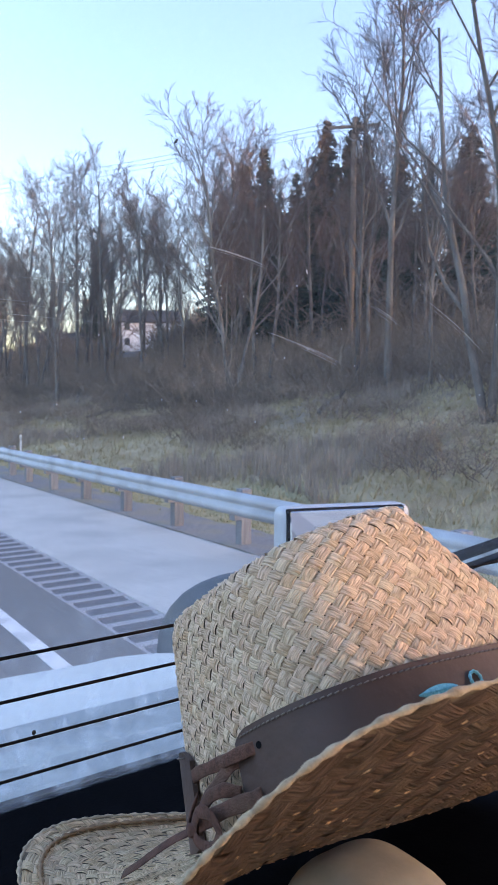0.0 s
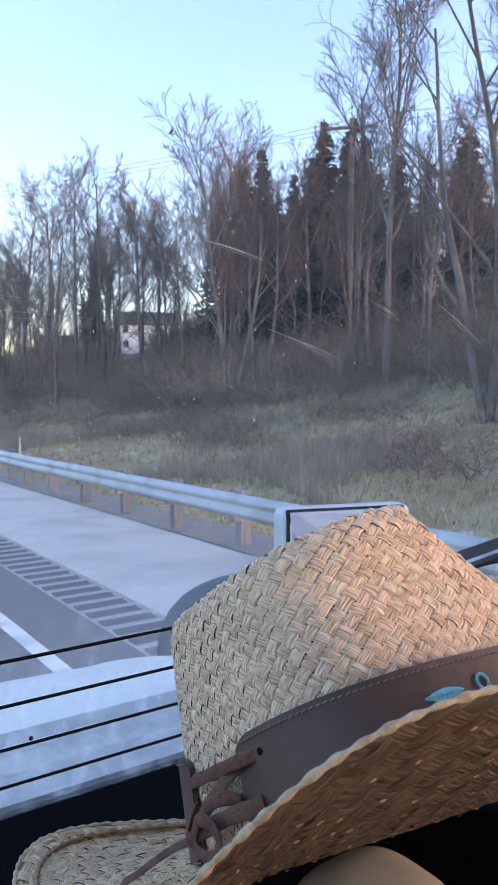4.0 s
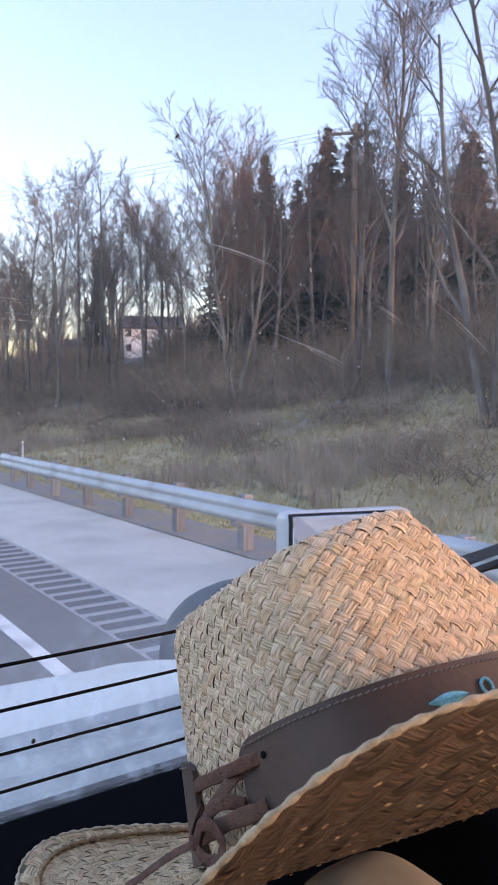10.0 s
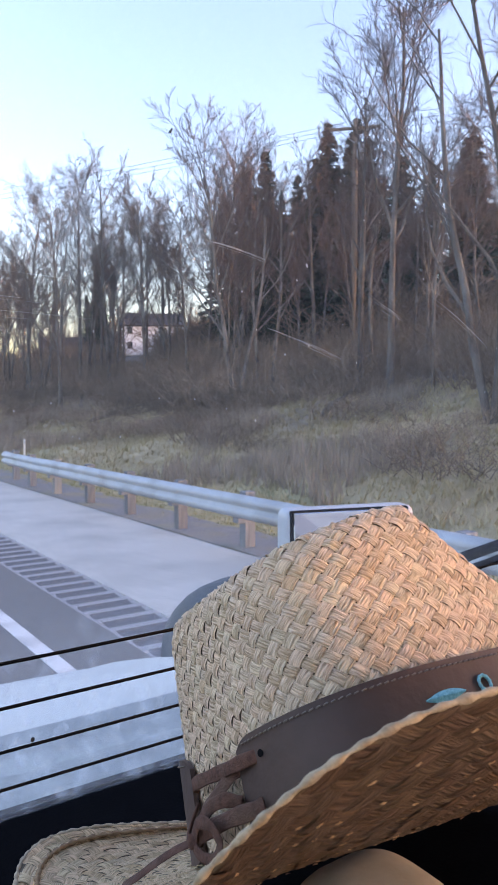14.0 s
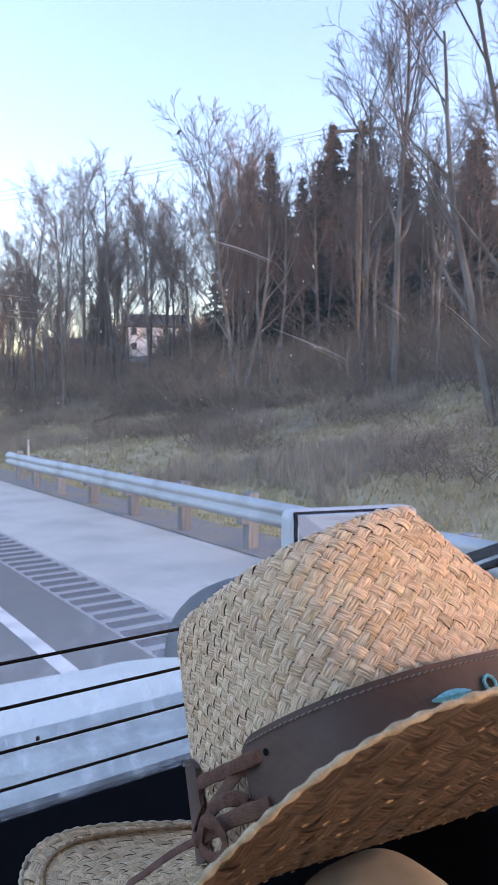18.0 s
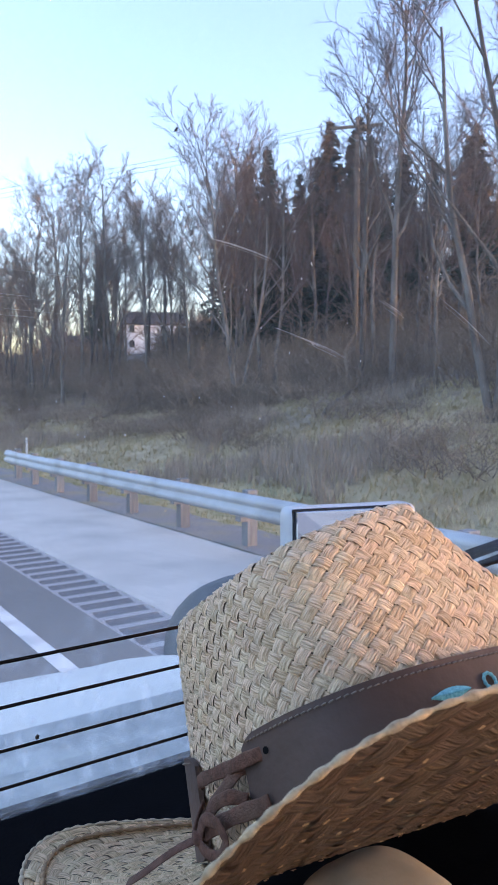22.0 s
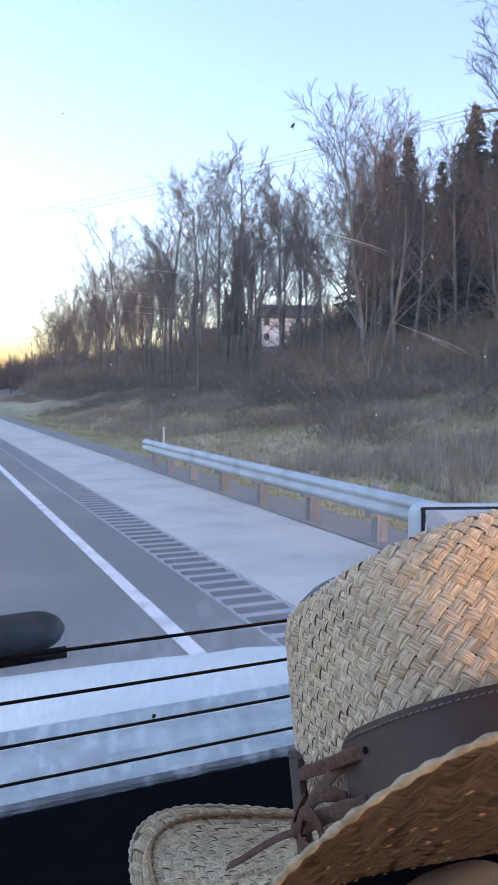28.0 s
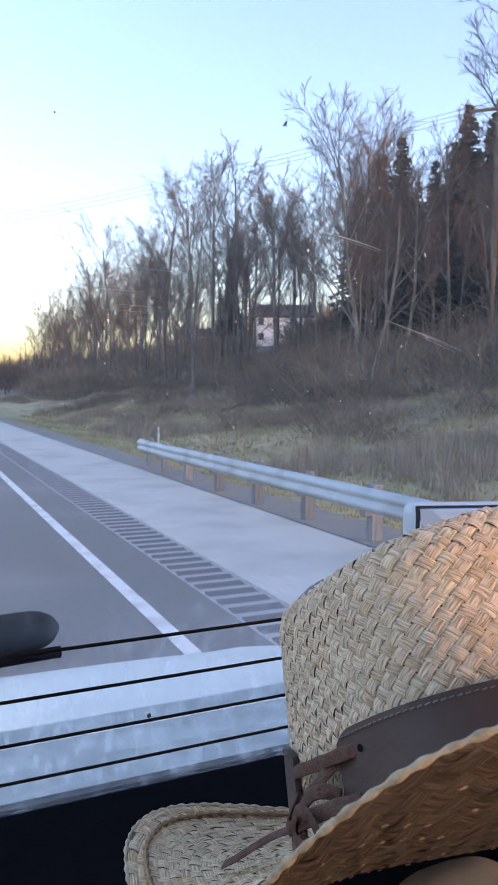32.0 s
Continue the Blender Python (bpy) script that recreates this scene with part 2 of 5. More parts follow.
def straw_material(name="woven_straw", low=(0.53, 0.365, 0.225), high=(0.98, 0.795, 0.59)):
    """Flat palm straw: fibres run along each strand, every strand with its own tint."""
    m = bpy.data.materials.new(name)
    m.use_nodes = True
    n, l = m.node_tree.nodes, m.node_tree.links
    b = n["Principled BSDF"]
    uv = n.new("ShaderNodeTexCoord")
    geo = n.new("ShaderNodeNewGeometry")
    mp = n.new("ShaderNodeMapping")
    mp.inputs["Scale"].default_value = (0.8, 7.5, 1)
    l.new(uv.outputs["UV"], mp.inputs[0])
    sc = n.new("ShaderNodeMath")
    sc.operation = "MULTIPLY"
    l.new(geo.outputs["Random Per Island"], sc.inputs[0])
    sc.inputs[1].default_value = 57.0
    nz = n.new("ShaderNodeTexNoise")
    nz.noise_dimensions = "4D"
    nz.inputs["Scale"].default_value, nz.inputs["Detail"].default_value = 1.0, 4
    l.new(mp.outputs[0], nz.inputs["Vector"])
    l.new(sc.outputs[0], nz.inputs["W"])
    r = n.new("ShaderNodeValToRGB")
    r.color_ramp.elements[0].position, r.color_ramp.elements[1].position = 0.33, 0.62
    r.color_ramp.elements[0].color, r.color_ramp.elements[1].color = (*low, 1), (*high, 1)
    l.new(nz.outputs["Fac"], r.inputs[0])
    mr = n.new("ShaderNodeMapRange")
    mr.inputs["To Min"].default_value, mr.inputs["To Max"].default_value = 0.9, 1.06
    l.new(geo.outputs["Random Per Island"], mr.inputs["Value"])
    hv = n.new("ShaderNodeHueSaturation")
    hv.inputs["Saturation"].default_value = 0.95
    l.new(r.outputs[0], hv.inputs["Color"])
    l.new(mr.outputs[0], hv.inputs["Value"])
    tint = n.new("ShaderNodeValToRGB")
    tint.color_ramp.interpolation = "CONSTANT"
    for pos, c in ((0.0, (1.0, 0.97, 0.95)), (0.3, (1.0, 0.94, 0.9)), (0.52, (0.97, 0.96, 0.91)), (0.68, (1.0, 0.93, 0.91)), (0.9, (0.9, 0.82, 0.74))):
        e = tint.color_ramp.elements.new(pos) if pos else tint.color_ramp.elements[0]
        e.color = (*c, 1)
    tint.color_ramp.elements.remove(tint.color_ramp.elements[-1])
    fr = n.new("ShaderNodeMath")
    fr.operation = "FRACT"
    l.new(sc.outputs[0], fr.inputs[0])
    l.new(fr.outputs[0], tint.inputs[0])
    mt = n.new("ShaderNodeMix")
    mt.data_type, mt.blend_type = "RGBA", "MULTIPLY"
    mt.inputs[0].default_value = 1.0
    l.new(hv.outputs[0], mt.inputs[6])
    l.new(tint.outputs[0], mt.inputs[7])
    l.new(mt.outputs[2], b.inputs["Base Color"])
    b.inputs["Roughness"].default_value = 0.7
    b.inputs["Specular IOR Level"].default_value = 0.12
    bp = n.new("ShaderNodeBump")
    bp.inputs["Strength"].default_value, bp.inputs["Distance"].default_value = 1.0, 0.0022
    l.new(nz.outputs["Fac"], bp.inputs["Height"])
    l.new(bp.outputs[0], b.inputs["Normal"])
    return m


def glass_material(name, dirt=True):
    m = bpy.data.materials.new(name)
    m.use_nodes = True
    n, l = m.node_tree.nodes, m.node_tree.links
    n.clear()
    out = n.new("ShaderNodeOutputMaterial")
    tr = n.new("ShaderNodeBsdfTransparent")
    tr.inputs[0].default_value = (0.97, 0.985, 0.985, 1)
    gl = n.new("ShaderNodeBsdfGlossy")
    gl.inputs["Roughness"].default_value = 0.02
    mx = n.new("ShaderNodeMixShader")
    mx.inputs[0].default_value = 0.012
    l.new(tr.outputs[0], mx.inputs[1])
    l.new(gl.outputs[0], mx.inputs[2])
    last = mx.outputs[0]
    if dirt:
        tc = n.new("ShaderNodeTexCoord")
        mp = n.new("ShaderNodeMapping")
        mp.inputs["Scale"].default_value = (55, 1, 26)
        l.new(tc.outputs["Object"], mp.inputs[0])
        nz = n.new("ShaderNodeTexNoise")
        nz.inputs["Scale"].default_value, nz.inputs["Detail"].default_value = 2.2, 6
        l.new(mp.outputs[0], nz.inputs["Vector"])
        sp = n.new("ShaderNodeSeparateXYZ")
        l.new(tc.outputs["Object"], sp.inputs[0])
        band = n.new("ShaderNodeMapRange")          # road dust gathers along the foot of the screen, below the wipers' sweep
        band.inputs["From Min"].default_value, band.inputs["From Max"].default_value = 1.895, 1.78
        band.inputs["To Min"].default_value, band.inputs["To Max"].default_value = 0.0, 0.2
        l.new(sp.outputs["Z"], band.inputs["Value"])
        rr = n.new("ShaderNodeMapRange")
        rr.inputs["From Min"].default_value, rr.inputs["From Max"].default_value = 0.5, 0.66
        rr.inputs["To Min"].default_value = 0.25
        l.new(nz.outputs["Fac"], rr.inputs["Value"])
        mu = n.new("ShaderNodeMath")
        mu.operation = "MULTIPLY"
        l.new(band.outputs[0], mu.inputs[0])
        l.new(rr.outputs[0], mu.inputs[1])
        mu2 = n.new("ShaderNodeMath")               # a thin even dust film over all of it, added to imitate veiling glare
        mu2.operation = "ADD"
        mu2.inputs[1].default_value = 0.014
        l.new(mu.outputs[0], mu2.inputs[0])
        mu = mu2
        df = n.new("ShaderNodeBsdfTranslucent")
        df.inputs[0].default_value = (0.93, 0.95, 0.97, 1)
        m2 = n.new("ShaderNodeMixShader")
        l.new(mu.outputs[0], m2.inputs[0])
        l.new(last, m2.inputs[1])
        l.new(df.outputs[0], m2.inputs[2])
        last = m2.outputs[0]
    l.new(last, out.inputs[0])
    return m


def mirror_material():
    m = bpy.data.materials.new("mirror_glass")
    m.use_nodes = True
    b = m.node_tree.nodes["Principled BSDF"]
    b.inputs["Base Color"].default_value = (0.7, 0.72, 0.73, 1)
    b.inputs["Metallic"].default_value, b.inputs["Roughness"].default_value = 1.0, 0.02
    return m


M_TURF = ground_material()
M_STRAW = straw_material()
M_STRAW_SHADED = straw_material("shaded_brown_straw", (0.066, 0.043, 0.029), (0.165, 0.110, 0.073))
M_STRAW_BRIM = straw_material("brim_straw", (0.5, 0.33, 0.175), (0.95, 0.72, 0.45))
M_STRAW_SPECK = straw_material("light_speck_straw", (0.36, 0.22, 0.115), (0.72, 0.49, 0.28))
M_GLASS = glass_material("windscreen_glass")
M_CLEAR = glass_material("side_glass", False)
M_MIRROR = mirror_material()


# ---- mesh helpers ----
def mesh_of(name, verts, faces, mats, uvs=None, smooth=False, index=None):
    me = bpy.data.meshes.new(name)
    me.from_pydata([tuple(map(float, v)) for v in verts], [], faces)
    for m in mats if isinstance(mats, (list, tuple)) else [mats]:
        me.materials.append(m)
    if uvs is not None:
        lay = me.uv_layers.new(name="UVMap")
        lay.data.foreach_set("uv", np.asarray(uvs, dtype=np.float32).ravel())
    if index is not None:
        me.polygons.foreach_set("material_index", np.asarray(index, dtype=np.int32))
    if smooth:
        me.polygons.foreach_set("use_smooth", np.ones(len(me.polygons), dtype=bool))
    me.update()
    return me


def part(name, bm, mat, parent=None, label="", smooth=False):
    """Links a bmesh (or a finished mesh) as one mesh object under a thing or a part."""
    if isinstance(bm, bmesh.types.BMesh):
        me = bpy.data.meshes.new(name)
        bmesh.ops.recalc_face_normals(bm, faces=bm.faces[:])
        bm.to_mesh(me)
        bm.free()
        me.materials.append(mat)
        if smooth:
            me.polygons.foreach_set("use_smooth", np.ones(len(me.polygons), dtype=bool))
    else:
        me = bm
    ob = new(name, me)
    if parent:
        ob.parent = parent
    if label:
        tagged(ob, label)
    return ob


def thing(name, label, category, at=(0, 0, 0), group="", kind=""):
    ob = new(name)
    ob.location = at
    return tagged(ob, label, category, group, kind)


def box(x0, x1, y0, y1, z0, z1, bevel=0.0, segments=2, bm=None):
    bm2 = bmesh.new()
    bmesh.ops.create_cube(bm2, size=1, matrix=Matrix.LocRotScale(((x0 + x1) / 2, (y0 + y1) / 2, (z0 + z1) / 2), None, (x1 - x0, y1 - y0, z1 - z0)))
    if bevel:
        bmesh.ops.bevel(bm2, geom=bm2.edges[:], offset=bevel, segments=segments, affect="EDGES", profile=0.6)
    return bm2


def sweep(pts, radii, sides=6, flat=1.0, closed=False, up=(0, 0, 1)):
    """Tube along points; flat below 1 squashes it along its own normal."""
    pts = np.asarray(pts, float)
    n = len(pts)
    radii = np.full(n, radii) if np.isscalar(radii) else np.asarray(radii, float)
    tan = np.gradient(pts, axis=0)
    if closed:
        tan = np.roll(pts, -1, 0) - np.roll(pts, 1, 0)
    tan /= np.linalg.norm(tan, axis=1)[:, None] + 1e-12
    up = np.broadcast_to(np.asarray(up, float), pts.shape)
    side = np.cross(tan, up)
    side /= np.linalg.norm(side, axis=1)[:, None] + 1e-9
    nor = np.cross(side, tan)
    a = np.linspace(0, 2 * np.pi, sides, endpoint=False)
    v = (pts[:, None] + radii[:, None, None] * (np.cos(a)[None, :, None] * side[:, None] + flat * np.sin(a)[None, :, None] * nor[:, None])).reshape(-1, 3)
    f = []
    for i in range(n if closed else n - 1):
        for j in range(sides):
            k = (i + 1) % n
            f.append((i * sides + j, i * sides + (j + 1) % sides, k * sides + (j + 1) % sides, k * sides + j))
    if not closed:
        f += [tuple(range(sides))[::-1], tuple((n - 1) * sides + j for j in range(sides))]
    return v, f


def sheet(fn, us, vs):
    """Grid mesh data of fn(u, v) -> (x, y, z)."""
    v = [fn(a, b) for b in vs for a in us]
    k = len(us)
    f = [(j * k + i, j * k + i + 1, (j + 1) * k + i + 1, (j + 1) * k + i) for j in range(len(vs) - 1) for i in range(k - 1)]
    return v, f


# ---- ground, road ----
def lerp_table(x, xs, ys):
    return float(np.interp(x, xs, ys))


def height(x, y):
    """The lie of the land: flat road, shallow ditch, bank up to the wood, hill behind it."""
    far = min(max((y - 60) / 120, 0), 1)
    rise = 3.0 * (1 - 0.25 * far) + 0.7 * noise.noise((x * 0.02, y * 0.03, 3))
    h = lerp_table(x, [-400, -40, -14, -12, 5.4, 6.7, 9.0, 10.5, 16, 24, 45, 70, 140, 260, 700],
                   [6, 0.5, -0.6, -0.03, -0.03, -0.06, -0.32, -0.4, 0.32 * rise, rise, rise + 4.6 * (1 - 0.6 * far), rise + 7 * (1 - 0.5 * far), 14, 17, 24])
    h += 4.0 * math.exp(-((x - 66) / 34) ** 2 - ((y - 122) / 40) ** 2)
    if y < 2 and x > 9:                 # unseen notch added in the hill so the low sun gets through
        off = abs(x * 0.7193 + y * 0.6947)
        h *= min(max((off - 6) / 14, 0), 1)
    if x > 7:
        k = min((x - 7) / 6, 1)
        h += k * (0.28 * noise.noise((x * 0.16, y * 0.16, 0)) + 0.12 * noise.noise((x * 0.55, y * 0.55, 7)))
    return h


xs = np.concatenate([np.linspace(-900, -60, 10), np.linspace(-40, -13, 6), np.linspace(-12, 5.4, 4), np.linspace(5.8, 30, 62), np.linspace(31, 75, 30), np.linspace(85, 300, 16), np.linspace(380, 1200, 8)])
ys = np.concatenate([np.linspace(-900, -60, 12), np.linspace(-50, 0, 20), np.linspace(0.6, 60, 110), np.linspace(62, 200, 50), np.linspace(215, 500, 14), np.linspace(600, 2500, 10)])
gv, gf = sheet(lambda a, b: (a, b, height(a, b)), xs, ys)
ground = new("ground", mesh_of("ground", gv, gf, M_TURF, smooth=True))
tagged(ground, "grassy roadside bank with straw-coloured and green patches", "ground", kind="structure")

road = part("road", box(-9.5, 2.62, -300, 900, -0.2, 0.0), M_ASPHALT)
tagged(road, "grey asphalt motorway lane, worn by traffic", "road", kind="structure")
shoulder = part("shoulder", box(3.26, 5.5, -300, 900, -0.2, 0.002), M_SHOULDER)
tagged(shoulder, "pale worn paved hard shoulder beside the lane", "road shoulder", kind="structure")

# gravel edge, ragged towards the grass
gy = np.concatenate([np.linspace(-40, 60, 300), np.linspace(61, 400, 120)])
v, f = sheet(lambda a, b: (5.5 + a * (1.15 + 0.28 * noise.noise((b * 0.7, 1, 0)) + 0.2 * noise.noise((b * 2.3, 5, 0))), b, 0.012 - 0.035 * a + 0.016 * noise.noise((a * 5, b * 3, 2))), np.linspace(0, 1, 9), gy)
gravel = new("gravel_edge", mesh_of("gravel_edge", v, f, M_GRAVEL, smooth=True))
tagged(gravel, "strip of grey gravel between hard shoulder and grass", "gravel", kind="structure")

line = part("edge_line", box(1.88, 2.02, -300, 900, -0.1, 0.005), M_PAINT)
tagged(line, "white painted edge line on the asphalt", "road marking", kind="structure")

# rumble strip: milled hollows across a narrow band
prof = [(0.0, 0.0), (0.04, 0.0), (0.075, -0.012), (0.14, -0.016), (0.205, -0.012), (0.24, 0.0)]
STEP = 0.31
rv, rf, ri = [], [], []
y = -6.0
while y < 70:
    for (p, z) in prof:
        rv += [(2.62, y + p, z if 0 < p < 0.24 and z < 0 else 0.001), (2.67, y + p, z + 0.001), (3.21, y + p, z + 0.001), (3.26, y + p, z if 0 < p < 0.24 and z < 0 else 0.001)]
    y += STEP
rows_n = len(rv) // 4
for i in range(rows_n - 1):
    for j in range(3):
        rf.append((i * 4 + j, i * 4 + j + 1, i * 4 + 4 + j + 1, i * 4 + 4 + j))
        # hollow faces take a darker tone for both their grime and their shade
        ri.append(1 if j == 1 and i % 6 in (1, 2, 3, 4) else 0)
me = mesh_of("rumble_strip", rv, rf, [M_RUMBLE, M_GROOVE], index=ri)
rumble = new("rumble_strip", me)
tagged(rumble, "milled rumble strip, hollows darkened for grime and shade", "rumble strip", kind="structure")
far_rumble = part("rumble_strip_far", box(2.62, 3.26, 70.1, 900, -0.2, 0.001), M_RUMBLE)
tagged(far_rumble, "distant end of the milled rumble strip", "rumble strip", kind="structure")
near_rumble = part("rumble_strip_near", box(2.62, 3.26, -300, -6.0, -0.2, 0.001), M_RUMBLE)
tagged(near_rumble, "rumble strip behind the vehicle", "rumble strip", kind="structure")


# ---- guardrail ----
RAIL_X, RAIL_Y0, RAIL_Y1 = 5.6, -12.0, 20.6
rail = thing("guardrail", "galvanised steel crash barrier on weathered posts along the shoulder", "guardrail", (RAIL_X, 0, -0.03))
wave = [(0.0, 0.79), (-0.025, 0.775), (-0.06, 0.74), (-0.08, 0.71), (-0.06, 0.675), (-0.01, 0.64), (-0.01, 0.62), (-0.06, 0.585), (-0.08, 0.55), (-0.06, 0.515), (-0.025, 0.485), (0.0, 0.47)]
yl = np.linspace(RAIL_Y0, RAIL_Y1, 58)
v, f = sheet(lambda a, b: (wave[int(a)][0] + 0.01 * noise.noise((0, b * 0.4, 2)) + 0.05 * max(0, b - 17) ** 1.4, b, wave[int(a)][1] + 0.012 * noise.noise((4, b * 0.3, 0)) - 0.02 * max(0, b - 18)), range(len(wave)), yl)
beam = part("beam", mesh_of("beam", v, f, M_STEEL, smooth=True), None, rail, "wavy galvanised steel rail")
mod = beam.modifiers.new("thick", "SOLIDIFY")
mod.thickness = 0.006
post_bm, block_bm = box(-0.08, 0.09, -0.075, 0.075, -0.9, 0.86, 0.012), box(-0.19, -0.0, -0.07, 0.07, 0.45, 0.82, 0.01)
post_me = part("post", post_bm, M_POST, rail)
block_me = part("spacer_block", block_bm, M_POST, rail)
k = 0
yy = RAIL_Y1 - 0.6
while yy > RAIL_Y0 + 0.4:
    lean = random.uniform(-0.02, 0.02)
    off = 0.05 * max(0, yy - 17) ** 1.4
    for src, nm, dx in ((post_me, "post", 0.19), (block_me, "spacer_block", 0.185)):
        ob = src if k == 0 else part(nm, src.data, None, rail)
        ob.location, ob.rotation_euler = (dx + off, yy, -0.06 + random.uniform(-0.02, 0.02)), (lean, 0, 0)
    k += 1
    yy -= 1.905
# rounded end piece
tv, tf = sweep([(0.31 + 0.1 * math.cos(a), RAIL_Y1 + 0.12 * math.sin(a), 0.6) for a in np.linspace(-1.7, 1.5, 9)], 0.15, 8, 0.25, up=(0, 1, 0.01))
part("end_piece", mesh_of("end_piece", tv, tf, M_STEEL, smooth=True), None, rail)


# ---- trees ----
class Growth:
    def __init__(self, seed):
        self.r = random.Random(seed)
        self.trunk, self.crown = ([], []), ([], [])

    def tube(self, pts, radii, sides, fine):
        v, f = sweep(pts, radii, sides, up=(0.3, 0.9, 0.2))
        vs, fs = self.crown if fine else self.trunk
        o = len(vs)
        vs.extend(map(tuple, v))
        fs.extend(tuple(i + o for i in q) for q in f[:-2])

    def branch(self, p, d, length, rad, level, spec):
        r = self.r
        n = (9, 6, 4, 3, 2)[level]
        pts, q = [np.array(p, float)], np.array(p, float)
        d = np.array(d, float)
        dirs = [d]
        wander = (0.045, 0.10, 0.13, 0.16, 0.18)[level]
        for i in range(n):
            d = d + np.array([r.gauss(0, wander), r.gauss(0, wander), r.gauss(0, wander * 0.6) + (0.03, 0.045, 0.035, 0.02, 0.0)[level]])
            d /= np.linalg.norm(d)
            q = q + d * length / n
            pts.append(q)
            dirs.append(d)
        taper = np.linspace(1, (0.3, 0.25, 0.3, 0.4, 0.35)[level], n + 1) * rad
        self.tube(pts, taper, (7, 5, 3, 3, 3)[level], level >= 2)
        if level >= spec["levels"]:
            return
        kids = spec["kids"][level]
        for k in range(kids):
            t = spec["from"][level] + (1 - spec["from"][level]) * ((k + r.random()) / kids)
            x = t * n
            i = min(int(x), n - 1)
            s = pts[i] + (pts[i + 1] - pts[i]) * (x - i)
            a = r.uniform(*spec["angle"][level])
            d0 = dirs[i + 1]
            perp = np.cross(d0, [r.gauss(0, 1), r.gauss(0, 1), r.gauss(0, 1)])
            perp /= np.linalg.norm(perp) + 1e-9
            dd = d0 * math.cos(a) + perp * math.sin(a)
            ln = length * spec["len"][level] * r.uniform(0.65, 1.15) * (1.15 - 0.55 * t if level == 0 else 1.1 - 0.4 * t)
            rr = max(float(np.interp(t, [0, 1], [taper[0], taper[-1]])) * (0.55, 0.5, 0.5, 0.6)[level], (0.045, 0.017, 0.01, 0.007)[level])
            self.branch(s, dd, ln, rr, level + 1, spec)


def tree_meshes(seed, tall, spread):
    g = Growth(seed)
    spec = {"levels": 4, "kids": (14, 8, 8, 6), "from": (0.38 if spread < 0.5 else 0.25, 0.25, 0.2, 0.2),
            "angle": ((0.35, 0.75), (0.35, 0.8), (0.35, 0.8), (0.35, 0.8)), "len": (0.42 * (0.75 + spread * 0.7), 0.45, 0.5, 0.52)}
    g.branch((0, 0, -0.3), (0.06 * g.r.gauss(0, 1), 0.06 * g.r.gauss(0, 1), 1), tall, tall * 0.0105, 0, spec)
    if spread > 0.5 or g.r.random() < 0.3:
        g.branch((0.1, 0.05, -0.3), (0.18, 0.16 * g.r.choice((-1, 1)), 1), tall * 0.9, tall * 0.010, 0, {**spec, "kids": (7, 5, 5, 3)})
    return mesh_of("trunk", *g.trunk, M_BARK, smooth=True), mesh_of("crown", *g.crown, M_TWIG)


TREE_KINDS = [tree_meshes(11 + i, t, s) for i, (t, s) in enumerate([(17, 0.25), (18, 0.35), (16, 0.3), (19, 0.45), (15, 0.5), (17, 0.8), (14, 0.9)])]


def make_tree(kind, x, y, s, rot, label, group):
    t = thing("bare_tree", label, "tree", (x, y, height(x, y) - 0.05), group)
    t.rotation_euler, t.scale = (random.uniform(-0.05, 0.05), random.uniform(-0.05, 0.05), rot), (s, s, s * random.uniform(0.92, 1.08))
    part("trunk", TREE_KINDS[kind][0], None, t)
    part("crown", TREE_KINDS[kind][1], None, t)
    return t


rt = random.Random(5)
# the wood along the bank: an uneven front row, then deeper ones
for row, (x0, dx, step, y0, y1) in enumerate([(22.5, 1.6, 3.2, 6, 150), (26.5, 2.0, 3.0, 9, 170), (31, 2.4, 4.4, 12, 190), (37, 3.0, 6.5, 16, 200), (45, 4, 8.5, 20, 220)]):
    y = y0
    while y < y1:
        x = x0 + rt.uniform(-dx, dx)
        yy = y + rt.uniform(-1.4, 1.4)
        az = math.degrees(math.atan2(x, yy))
        gap = 24 < az < 28 and rt.random() < 0.2          # a thinner stretch through which the houses show
        if not gap and not (row > 2 and 22 < az < 32):
            kind = rt.choice((0, 1, 2, 3, 4, 0, 1, 2, 6 if row == 0 else 3, 5))
            s = rt.uniform(0.62, 1.04) * (1 - 0.06 * row) * (0.76 if yy < 40 else 0.93)
            make_tree(kind, x, yy, s, rt.uniform(0, 6.28), "tall bare grey tree in the roadside wood" if s > 0.88 else "slender bare young tree in the roadside wood", "trees of the roadside wood")
        y += step * (1 if y < 70 else 1.8)
# a few lone trees on the open bank
for x, y, kind, s in ((17.5, 13.5, 5, 0.8), (19.5, 30, 6, 0.85), (19.0, 52, 5, 0.8), (20.5, 20.5, 2, 0.9)):
    make_tree(kind, x, y, s, rt.uniform(0, 6.28), "lone bare spreading tree on the grassy bank", "trees on the bank")


